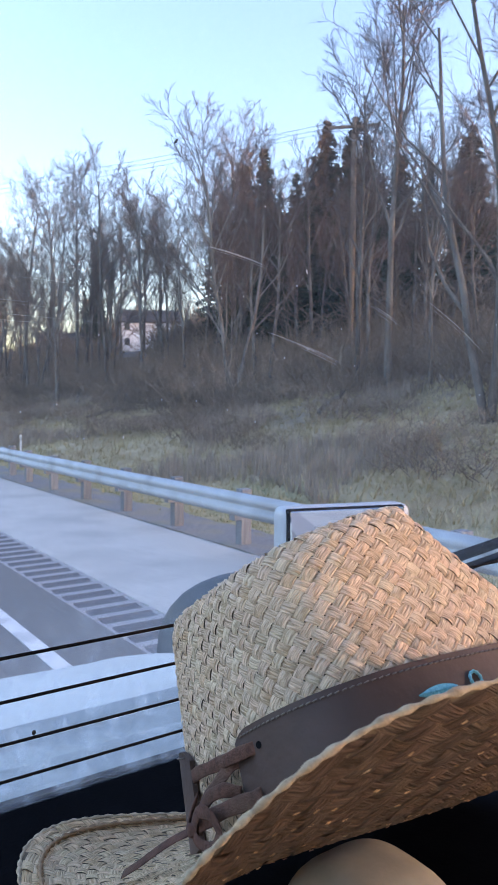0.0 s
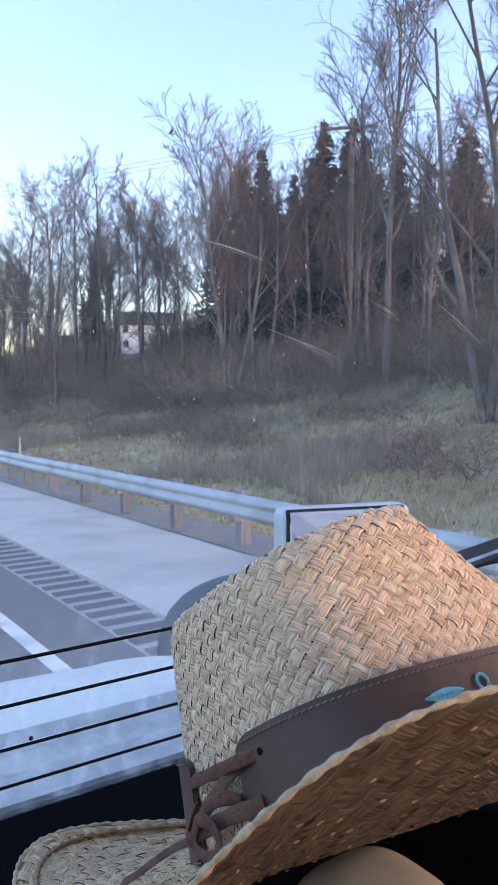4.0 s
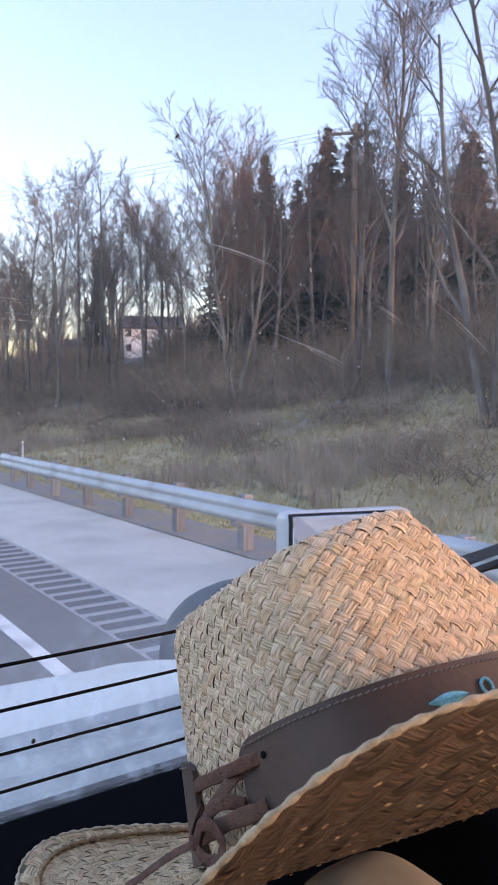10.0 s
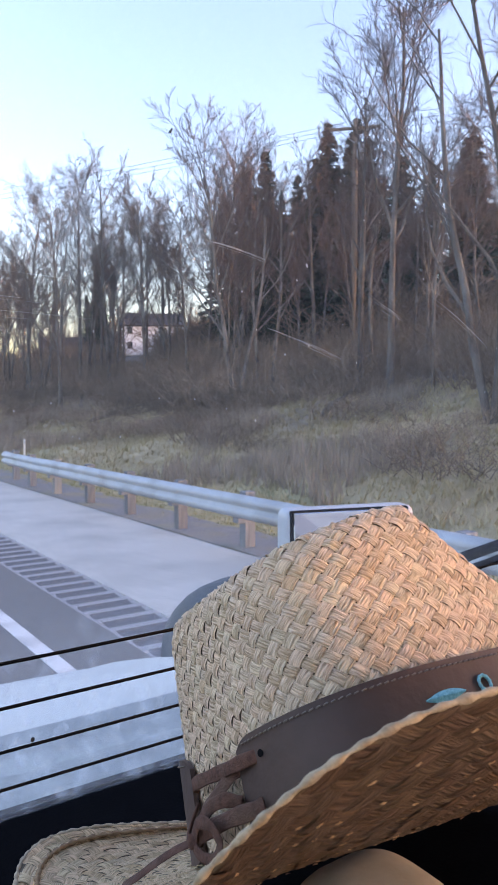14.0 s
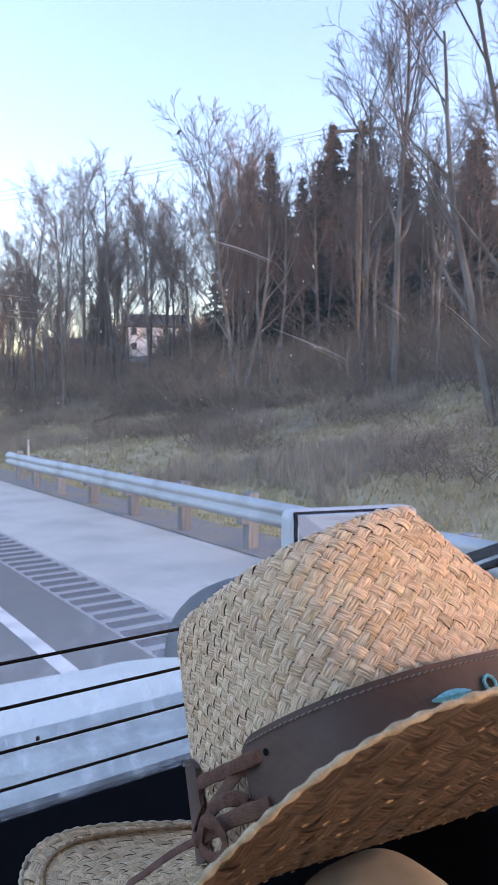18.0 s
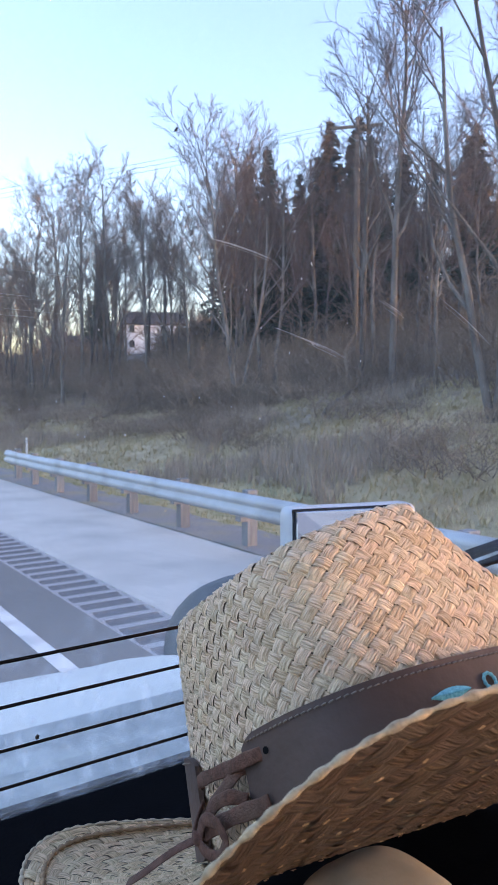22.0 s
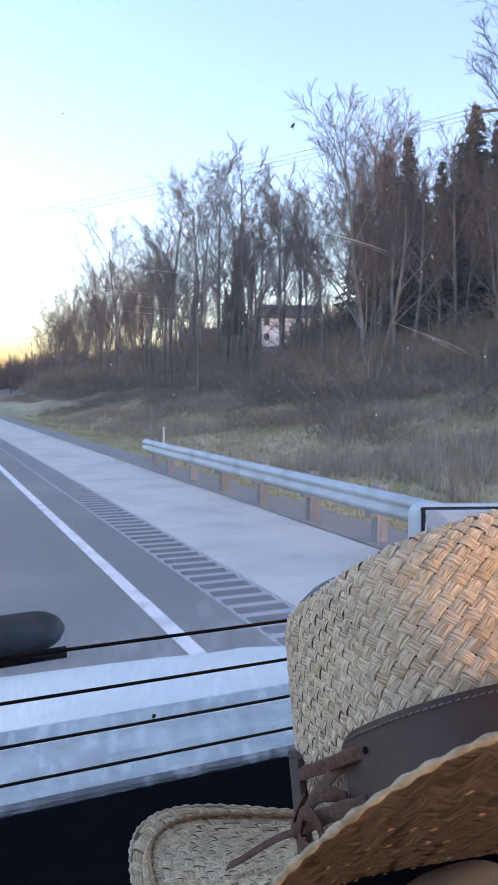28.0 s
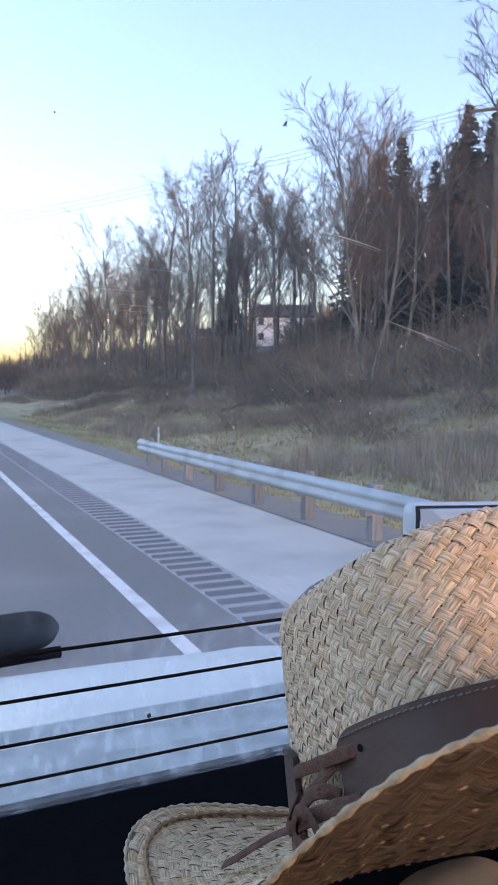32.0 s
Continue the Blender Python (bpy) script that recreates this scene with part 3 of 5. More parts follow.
def conifer_mesh(seed, tall):
    r = random.Random(seed)
    v, f = [], []
    z = tall * 0.1
    while z < tall * 0.985:
        t = z / tall
        reach = tall * 0.19 * (1 - t) ** 0.85 + 0.12
        for k in range(9 if t < 0.8 else 6):
            a = r.uniform(0, 6.283)
            L = reach * r.uniform(0.7, 1.12)
            c, s = math.cos(a), math.sin(a)
            droop = r.uniform(-0.3, 0.02)
            for m in range(8):
                q = 0.1 + 0.9 * m / 7
                w = 0.12 + 0.3 * L * 0.3 * (1 - q)
                px, py, pz = c * L * q, s * L * q, z + droop * L * q * q
                for sgn in (-1, 1):
                    o = len(v)
                    tip = (px + c * 0.3 * w - s * sgn * w * r.uniform(0.8, 1.5), py + s * 0.3 * w + c * sgn * w * r.uniform(0.8, 1.5), pz - r.uniform(0.02, 0.22))
                    v += [(px - c * 0.12, py - s * 0.12, pz + 0.05), (px + c * 0.12, py + s * 0.12, pz), tip]
                    f.append((o, o + 1, o + 2))
        z += tall * 0.017
    return mesh_of("crown", v, f, M_NEEDLE)


tv, tf = sweep([(0, 0, -0.3), (0.05, 0, 5), (0, 0.05, 12.8)], [0.22, 0.14, 0.03], 7)
CON_TRUNK = mesh_of("trunk", tv, tf, M_BARK, smooth=True)
CONIFERS = [conifer_mesh(40 + i, 13) for i in range(3)]
for i in range(48):
    az = radians(rt.uniform(32, 56)) if i < 41 else radians(rt.uniform(19, 24))
    d = rt.uniform(50, 72) if i < 41 else rt.uniform(120, 150)
    x, y = d * math.sin(az), d * math.cos(az)
    t = thing("spruce", "dark green spruce behind the bare wood", "conifer", (x, y, height(x, y) - 0.1), "spruces behind the wood")
    s = rt.uniform(0.8, 1.2)
    t.rotation_euler, t.scale = (0, 0, rt.uniform(0, 6.28)), (s, s, s * rt.uniform(0.9, 1.15))
    part("trunk", CON_TRUNK, None, t)
    part("crown", CONIFERS[i % 3], None, t)


def brush_data(seed, n, hi, wide, fat=1.0, kids=4):
    """A thicket of thin, bent stems with side shoots."""
    r = random.Random(seed)
    V, F = [], []

    def stick(p, d, L, w):
        o = len(V)
        p = np.array(p)
        d = np.array(d)
        mid = p + d * L * 0.55 + np.array([r.gauss(0, 0.06), r.gauss(0, 0.06), 0]) * L
        end = p + d * L + np.array([r.gauss(0, 0.15), r.gauss(0, 0.15), -0.06]) * L
        s = np.array([-d[1], d[0], 0.0])
        s = s / (np.linalg.norm(s) + 1e-6)
        q = np.cross(d, s)
        V.extend([p + s * w, p - s * w * 0.5 + q * w, p - s * w * 0.5 - q * w, mid + s * w * 0.7, mid - s * w * 0.35 + q * w * 0.7, mid - s * w * 0.35 - q * w * 0.7, end])
        F.extend([(o, o + 1, o + 4, o + 3), (o + 1, o + 2, o + 5, o + 4), (o + 2, o, o + 3, o + 5), (o + 3, o + 4, o + 6), (o + 4, o + 5, o + 6), (o + 5, o + 3, o + 6)])
        return mid

    for i in range(n):
        a, q = r.uniform(0, 6.283), wide * math.sqrt(r.random())
        d = np.array([r.gauss(0, 0.4), r.gauss(0, 0.4), 1.0])
        d /= np.linalg.norm(d)
        L = hi * r.uniform(0.5, 1.0)
        base = (q * math.cos(a), q * math.sin(a), -0.15)
        mid = stick(base, d, L, 0.011 * fat)
        for k in range(kids):
            e = d + np.array([r.gauss(0, 0.7), r.gauss(0, 0.7), r.gauss(0, 0.4)])
            e /= np.linalg.norm(e)
            stick(mid + d * L * r.uniform(-0.3, 0.25), e, L * r.uniform(0.25, 0.5), 0.007 * fat)
    return V, F


BRUSH = [mesh_of("brush", *brush_data(*a), M_BRUSH) for a in ((70, 130, 2.0, 1.7), (71, 110, 2.8, 1.5), (72, 150, 1.5, 2.0))]
for i in range(165):
    y = rt.uniform(5, 60) if i < 115 else rt.uniform(60, 170)
    x = rt.uniform(20.5, 31) + (2.0 if i % 3 else -1.0)
    ob = part("shrub", BRUSH[i % 3], None)
    ob.location, ob.rotation_euler = (x, y, height(x, y)), (0, 0, rt.uniform(0, 6.28))
    s = rt.uniform(0.85, 1.6) * (1 if y < 70 else 1.5)
    ob.scale = (s * 1.2, s * 1.2, s * rt.uniform(0.7, 1.1))
    tagged(ob, "leafless grey-brown thicket at the wood's edge", "shrub", "undergrowth of the wood")


# low scrub on the open bank farther along, thinning out towards the verge
for i in range(112):
    y = 26 + 100 * rt.random() ** 1.2 if i < 85 else rt.uniform(9, 30)
    x = 11.5 + 10.5 * math.sqrt(rt.random()) + 1.5 * noise.noise((y * 0.08, 0, 4))
    ob = part("shrub", BRUSH[(2, 0, 2)[i % 3]], None)
    ob.location, ob.rotation_euler = (x, y, height(x, y)), (0, 0, rt.uniform(0, 6.28))
    s = rt.uniform(0.5, 0.95)
    ob.scale = (s * 1.5, s * 1.5, s * rt.uniform(0.6, 1.0))
    tagged(ob, "low grey-brown scrub on the grassy bank", "shrub", "scrub on the bank")

# deeper thickets that close the wood between its trunks
TV, TF = [], []
light = [brush_data(80 + i, 46, 2.4, 1.8, 2.0, 5) for i in range(2)]
light_brush, light_faces = [np.array(b[0]) for b in light], [b[1] for b in light]
for i in range(190):
    y, x = rt.uniform(14, 150), rt.uniform(33, 62)
    if 23.5 < math.degrees(math.atan2(x, y)) < 28.5 and y < 125:
        continue
    k, a = rt.uniform(1.4, 2.3), rt.uniform(0, 6.28)
    c, sn = math.cos(a) * 1.35 * k, math.sin(a) * 1.35 * k
    p = light_brush[i % 2]
    o = len(TV)
    TV.extend(np.stack([x + c * p[:, 0] - sn * p[:, 1], y + sn * p[:, 0] + c * p[:, 1], height(x, y) + k * p[:, 2]], 1))
    TF.extend(tuple(b + o for b in q) for q in light_faces[i % 2])
tagged(new("deep_thicket", mesh_of("deep_thicket", TV, TF, M_BRUSH)), "tall leafless brown thicket deep in the wood", "undergrowth", kind="stuff")


# far woods on the skyline
def far_wood(seed, n, xr, yr, hi):
    r = random.Random(seed)
    V, F = [], []
    for i in range(n):
        x, y = r.uniform(*xr), r.uniform(*yr)
        # gap left along the sun's line so low sun reaches the hat
        if y < 0 and x > 0 and abs(x * 0.7193 + y * 0.6947) < 13:
            continue
        if x < 135 and y < 145 and 0.39 < x / max(y, 1) < 0.7:
            continue
        z0, H, W = height(x, y) - 0.5, hi * r.uniform(0.6, 1.1), r.uniform(1.6, 3.2)
        for k in range(34):
            a = r.uniform(0, 6.283)
            t = r.uniform(0.25, 0.8)
            p = np.array([x + r.gauss(0, 0.3), y + r.gauss(0, 0.3), z0 + H * t * 0.7])
            e = np.array([x + W * math.cos(a) * r.random(), y + W * math.sin(a) * r.random(), z0 + H * min(1, t + r.uniform(0.12, 0.35))])
            w = r.uniform(0.04, 0.1)
            o = len(V)
            V.extend([p + (w, 0, 0), p + (-w, w, 0), p + (0, -w, 0), e])
            F.extend([(o, o + 1, o + 3), (o + 1, o + 2, o + 3), (o + 2, o, o + 3)])
        o = len(V)
        w = 0.16
        V.extend([(x + w, y, z0), (x - w, y + w, z0), (x - w, y - w, z0), (x, y, z0 + H * 0.9)])
        F.extend([(o, o + 1, o + 3), (o + 1, o + 2, o + 3), (o + 2, o, o + 3)])
    return mesh_of("far_wood", V, F, M_TWIG)


# wood behind stands out of view, added to block the low sun
for nm, args in (("mid_wood", (89, 420, (54, 125), (45, 300), 12)), ("house_wood", (94, 330, (62, 120), (135, 200), 17)), ("far_wood_verge", (95, 300, (13, 62), (170, 330), 12)), ("far_wood_ahead", (90, 1100, (30, 130), (200, 520), 12)), ("far_wood_hill", (91, 700, (150, 330), (60, 330), 14)), ("far_wood_behind", (92, 500, (120, 330), (-330, -70), 7)), ("far_wood_across", (93, 400, (-260, -60), (-250, 500), 12))):
    tagged(new(nm, far_wood(*args)), "distant leafless brown woodland on the skyline", "woodland", kind="stuff")


# ---- grass and weeds ----
def tufts(seed, n, place, hi, blades, mat, name, width=0.006, lean=0.5):
    r = random.Random(seed)
    V, F = [], []
    for i in range(n):
        x, y, s = place(r)
        z = height(x, y) - 0.02
        for k in range(blades):
            a, b = r.uniform(0, 6.283), r.uniform(0, 6.283)
            bx, by = x + 0.1 * s * math.cos(b) * r.random(), y + 0.1 * s * math.sin(b) * r.random()
            L = hi * s * r.uniform(0.5, 1.1)
            w = width * (1 + s) * r.uniform(0.6, 1.4)
            dx, dy = math.cos(a), math.sin(a)
            o = len(V)
            V.extend([(bx - dy * w, by + dx * w, z), (bx + dy * w, by - dx * w, z), (bx + dx * L * lean * r.uniform(0.2, 1.1), by + dy * L * lean, z + L)])
            F.append((o, o + 1, o + 2))
    ob = new(name, mesh_of(name, V, F, mat))
    return ob


def on_verge(r):
    y = 3 + 60 * r.random() ** 1.6
    return 6.4 + 3.6 * r.random(), y, r.uniform(0.5, 1.2)


def on_bank(r):
    y = 2 + 75 * r.random() ** 1.4
    return 9.5 + 13 * r.random(), y, r.uniform(0.5, 1.5)


def in_ditch(r):
    while True:
        y = 2 + 60 * r.random() ** 1.3
        x = 10.2 + 11 * r.random()
        if noise.noise((x * 0.22, y * 0.16, 9)) > 0.12:
            return x, y, r.uniform(0.6, 1.4)


tagged(tufts(1, 9000, on_verge, 0.1, 4, M_VERGE, "verge_grass"), "short yellowing grass along the verge", "grass", kind="stuff")
tagged(tufts(2, 24000, on_bank, 0.2, 5, M_TUFT, "bank_grass", 0.008, 0.8), "matted dry grass on the bank", "grass", kind="stuff")
tagged(tufts(3, 6000, in_ditch, 0.6, 6, M_REED, "dead_weeds", 0.006, 0.3), "patches of dead brown weeds on the bank", "weeds", kind="stuff")


# fallen branches lying on the bank
for x, y, L, turn in ((17.5, 21.0, 5.5, 0.5), (20.0, 32.0, 7.0, 0.9), (15.5, 38.0, 4.0, 0.2), (18.5, 47.0, 6.0, 1.2)):
    r = random.Random(int(x * 10))
    log = thing("fallen_branch", "grey fallen branch lying in the grass of the bank", "branch", (0, 0, 0), "fallen branches on the bank")
    pts = []
    for t in np.linspace(0, 1, 9):
        px, py = x + L * t * math.cos(turn) + r.uniform(-0.1, 0.1), y + L * t * math.sin(turn) + r.uniform(-0.1, 0.1)
        pts.append((px, py, height(px, py) + 0.12 + 0.25 * t))
    v, f = sweep(pts, np.linspace(0.12, 0.03, 9), 6, up=(0.1, 0.2, 1))
    part("stem", mesh_of("stem", v, f, M_BARK, smooth=True), None, log)
    for k in (3, 5, 6):
        a = np.array(pts[k])
        tip = a + (r.uniform(-0.9, 0.9), r.uniform(-0.9, 0.9), r.uniform(0.3, 0.9))
        v, f = sweep([a, (a + tip) / 2 + (0, 0, 0.1), tip], [0.035, 0.025, 0.01], 4, up=(0.3, 0.2, 1))
        part("side_branch", mesh_of("side_branch", v, f, M_BARK), None, log)

# ---- houses on the hill ----
def house(x, y, w, d, h, roof, rot, label, windows):
    t = thing("farmhouse", label, "house", (x, y, height(x, y) - 0.2), "houses on the hill")
    t.rotation_euler = (0, 0, rot)
    bm = box(-w / 2, w / 2, -d / 2, d / 2, 0, h)
    part("wall", bm, M_SIDING, t, "white board walls")
    v = [(-w / 2 - 0.3, -d / 2 - 0.4, h), (w / 2 + 0.3, -d / 2 - 0.4, h), (w / 2 + 0.3, d / 2 + 0.4, h), (-w / 2 - 0.3, d / 2 + 0.4, h), (-w / 2 - 0.3, 0, h + roof), (w / 2 + 0.3, 0, h + roof)]
    v += [(a, b, c - 0.18) for a, b, c in v[:4]]
    part("roof", mesh_of("roof", v, [(0, 1, 5, 4), (2, 3, 4, 5), (0, 4, 3), (1, 2, 5), (6, 7, 1, 0), (7, 8, 2, 1), (8, 9, 3, 2), (9, 6, 0, 3), (9, 8, 7, 6)], M_ROOF), None, t)
    for i in range(windows):
        a = -w / 2 + (i + 0.5) * w / windows
        for z in ((1.0,) if h < 4 else (1.0, 3.6)):
            win = part("window", box(a - 0.55, a + 0.55, -d / 2 - 0.06, -d / 2 + 0.02, z, z + 1.4, 0.02), M_SIDING, t)
            part("pane", box(a - 0.45, a + 0.45, -d / 2 - 0.075, -d / 2 - 0.05, z + 0.1, z + 1.3), M_PANE, win)
    part("chimney", box(-w * 0.2 - 0.35, -w * 0.2 + 0.35, -0.3, 0.3, h + roof * 0.6, h + roof + 0.9, 0.03), M_POST, t)


house(62, 122, 11, 8, 5.2, 2.6, -0.45, "white two-storey farmhouse with a dark roof on the green hill", 4)
house(48, 128, 9, 7, 3.2, 2.4, -0.35, "low white farm building with a dark roof on the hill", 3)
house(80, 118, 15, 8, 3.6, 1.6, -0.6, "long white barn with a flat dark roof on the hill", 5)


# ---- utility poles, wires, marker post ----
def utility_pole(x, y, tall):
    t = thing("utility_pole", "brown wooden utility pole with a crossarm above the bank", "utility pole", (x, y, height(x, y) - 0.3), "utility poles")
    v, f = sweep([(0, 0, -0.5), (0, 0, tall * 0.5), (0.03, 0, tall)], [0.16, 0.14, 0.11], 10)
    part("shaft", mesh_of("shaft", v, f, M_POLE, smooth=True), None, t)
    arm = part("crossarm", box(-1.2, 1.2, -0.19, -0.09, tall - 0.55, tall - 0.42, 0.01), M_POLE, t)
    arm.rotation_euler = (0, 0, -0.8)
    for a in (-1.05, -0.4, 0.4, 1.05):
        v, f = sweep([(a, -0.14, tall - 0.42), (a, -0.14, tall - 0.34), (a, -0.14, tall - 0.27)], [0.03, 0.05, 0.025], 8)
        part("insulator", mesh_of("insulator", v, f, M_STEEL, smooth=True), None, arm)
    for s in (-1, 1):
        v, f = sweep([(0, -0.1, tall - 1.15), (s * 0.75, -0.14, tall - 0.55)], 0.02, 5)
        part("brace", mesh_of("brace", v, f, M_STEEL), None, arm)
    v, f = sweep([(0.2, -0.18, tall - 1.9), (0.2, -0.18, tall - 1.85), (0.2, -0.18, tall - 1.15), (0.2, -0.18, tall - 1.1)], [0.1, 0.19, 0.19, 0.1], 12, up=(0, 1, 0))
    part("transformer", mesh_of("transformer", v, f, M_STEEL, smooth=True), None, t, "grey transformer can")
    return Vector((x, y, height(x, y) - 0.3 + tall - 0.27))


pa, pb, pc = utility_pole(24.5, 27, 12.5), utility_pole(-22, 78, 12.5), utility_pole(62, -14, 12.5)
for i, off in enumerate((-1.05, 0.0, 1.05)):
    for a, b in ((pa, pb), (pc, pa)):
        o = Vector((off * 0.7, off * -0.72, 0.35 * i - 0.35))
        pts = [tuple((a + o).lerp(b + o, t) - Vector((0, 0, 1.3 * 4 * t * (1 - t)))) for t in np.linspace(0, 1, 25)]
        v, f = sweep(pts, 0.009, 4)
        tagged(new("overhead_wire", mesh_of("overhead_wire", v, f, M_CABLE)), "thin overhead wire strung between utility poles", "cable", "overhead wires")

mk = thing("marker_post", "small white roadside marker post in the grass", "marker post", (9.4, 30, height(9.4, 30)))
part("stake", box(-0.04, 0.04, -0.02, 0.02, -0.3, 0.95, 0.008), M_PAINT, mk)
part("reflector", box(-0.035, 0.035, -0.028, -0.02, 0.75, 0.88, 0.003), M_STEEL, mk)


# the van points a little to the left of the road's line
LAND = pose(0, 0, 0, 0, 0, -0.8)
for ob in list(scene.objects):
    if ob.parent is None and ob.type not in ("CAMERA", "LIGHT"):
        ob.matrix_basis = LAND @ ob.matrix_basis


# ---- the vehicle: windscreen, dashboard, bonnet, mirror ----
vehicle = thing("delivery_van", "white van with a black dashboard and a dusty windscreen", "van")
G0, GRAKE = (0.52, 1.715), 0.6                      # foot of the windscreen (y, z) and how far it leans back per metre of height
GLEN = math.hypot(1, GRAKE)


def on_glass(x, s, out=0.0):
    """A point s metres up the windscreen, out metres outside it."""
    z = G0[1] + s / GLEN
    return (x, G0[0] - GRAKE * s / GLEN + out / GLEN, z + out * GRAKE / GLEN)


GX0, GX1, GS0, GS1 = -0.95, 1.12, -0.06, 0.98
gv = [on_glass(x, s, o) for o in (0.0, 0.005) for x, s in ((GX0, GS0), (GX1, GS0), (GX1, GS1), (GX0, GS1))]
screen = part("windscreen", mesh_of("windscreen", gv, [(3, 2, 1, 0), (4, 5, 6, 7), (0, 1, 5, 4), (1, 2, 6, 5), (2, 3, 7, 6), (3, 0, 4, 7)], M_GLASS), None, vehicle, "clear windscreen with dust and dried water marks along its foot")
screen.visible_shadow = False
for s in (0.1535, 0.1115, 0.0665, 0.0235):
    v, f = sweep([on_glass(x, s + 0.004 * max(0, x - 0.1), -0.0012) for x in np.linspace(GX0 + 0.05, GX1 - 0.1, 12)], 0.0012, 5)
    part("heater_wire", mesh_of("heater_wire", v, f, M_WIRE), None, screen)
# dried insect, stone chips and hairline scratches on the glass
bm = bmesh.new()
for dx, dz, r in ((0, 0, 0.0008), (0.0003, 0.0008, 0.0006), (-0.0006, -0.0007, 0.0004), (0.0008, -0.0009, 0.0003)):
    bmesh.ops.create_icosphere(bm, subdivisions=1, radius=r, matrix=Matrix.Translation(on_glass(0.161 + dx, 0.464 + dz, 0.006)))
part("insect_mark", bm, M_BUG, screen)
rg = random.Random(8)
chips = [(0.185, 0.412, 0.0007), (0.273, 0.370, 0.0006), (0.334, 0.391, 0.0005), (0.279, 0.444, 0.0005), (0.162, 0.071, 0.0016)]
chips += [(rg.uniform(0.05, 0.45), rg.uniform(0.31, 0.46), rg.uniform(0.00025, 0.00055)) for _ in range(44)]
for x, s, r in chips:
    bm = bmesh.new()
    bmesh.ops.create_icosphere(bm, subdivisions=1, radius=r, matrix=Matrix.Translation(on_glass(x, s, -0.0005)) @ Matrix.Diagonal((1, 0.5, rg.uniform(0.8, 1.8), 1)))
    part("stone_chip", bm, M_BUG if s < 0.1 else M_CHIP, screen)
for a, b, sag, w in (((0.182, 0.422), (0.232, 0.414), 0.0025, 0.00013), ((0.232, 0.381), (0.310, 0.359), 0.003, 0.00014), ((0.303, 0.402), (0.343, 0.388), 0.001, 0.00013), ((0.342, 0.411), (0.442, 0.369), 0.005, 0.00011)):
    t = np.linspace(0, 1, 10)
    pts = [on_glass(a[0] + (b[0] - a[0]) * q, a[1] + (b[1] - a[1]) * q + sag * 2 * q * (1 - q), -0.00014) for q in t]
    for k in range(4):
        lo, hi, dy = (0.05, 0.95, 0.0) if k == 0 else (rg.uniform(0, 0.4), rg.uniform(0.7, 1), rg.uniform(-0.0022, 0.0022))
        idx = [i for i in range(10) if lo <= t[i] <= hi]
        line_pts = [(pts[i][0], pts[i][1] - GRAKE * dy / GLEN, pts[i][2] + dy / GLEN) for i in idx]
        q = np.linspace(0, 1, len(idx))
        v, f = sweep(line_pts, w * (1.35 if k == 0 else 0.75) * (0.15 + 0.85 * np.sin(np.pi * q)) * np.array([rg.uniform(0.3, 1.1) for _ in idx]), 4)
        part("scratch", mesh_of("scratch", v, f, M_CHIP), None, screen)
# faint arcs left by the wiper
for k in range(15):
    x0, s0 = rg.uniform(-0.02, 0.1), rg.uniform(0.376, 0.402)
    n = rg.randint(3, 6)
    pts = [on_glass(x0 + 0.011 * i, s0 - 0.0002 * i - 0.00002 * i * i, -0.0001) for i in range(n)]
    v, f = sweep(pts, 0.00005 * np.array([rg.uniform(0.3, 1.1) for _ in pts]), 4)
    part("scratch", mesh_of("scratch", v, f, M_CHIP), None, screen)

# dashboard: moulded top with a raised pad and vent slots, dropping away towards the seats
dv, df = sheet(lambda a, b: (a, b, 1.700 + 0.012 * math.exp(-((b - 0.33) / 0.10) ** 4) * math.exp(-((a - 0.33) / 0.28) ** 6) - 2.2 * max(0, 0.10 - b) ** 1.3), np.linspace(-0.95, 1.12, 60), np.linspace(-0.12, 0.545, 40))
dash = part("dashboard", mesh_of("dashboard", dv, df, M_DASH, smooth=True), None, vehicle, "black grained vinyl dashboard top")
part("dash_front", box(-0.95, 1.12, -0.14, -0.10, 1.0, 1.50, 0.01), M_DASH, vehicle)
part("screen_seal", mesh_of("screen_seal", *sweep([on_glass(x, -0.03, 0.0) for x in np.linspace(GX0, GX1, 8)], 0.012, 8), M_RUBBER), None, vehicle)

# cowl, bonnet, wing
def cowl_z(y):
    return 1.655 - 0.18 * (y - 0.58)


cv, cf = sheet(lambda a, b: (a, b, cowl_z(b) + 0.0068 * min(max((b - 0.79) / 0.06, 0), 1) + 0.004 * math.sin(b * 90)), np.linspace(-1.0, 1.05, 20), np.linspace(0.555, 0.875, 14))
cowl = part("cowl", mesh_of("cowl", cv, cf, M_COWL, smooth=True), None, vehicle, "dusty grey cowl panel below the windscreen")


def bonnet_at(a, b):
    """a across (-1 to 1), b from the rear edge (0) over the rounded nose (1.35)."""
    x = 0.05 + 0.98 * a
    front = 1.47 - 0.10 * abs(a) ** 2.2 - 0.12 * abs(a) ** 8
    rear = 0.815
    if b <= 1:
        y = rear + (front - rear) * b
        z = 1.615 - 0.145 * b - 0.02 * b ** 6 - 0.05 * abs(a) ** 6 + 0.012 * math.exp(-((abs(a) - 0.62) / 0.05) ** 2) * (1 - b * 0.5)
    else:
        q = (b - 1) / 0.35
        y = front + 0.10 * math.sin(q * 1.5)
        z = 1.45 - 0.05 * abs(a) ** 6 - 0.55 * q ** 1.6
    return (x, y, z)


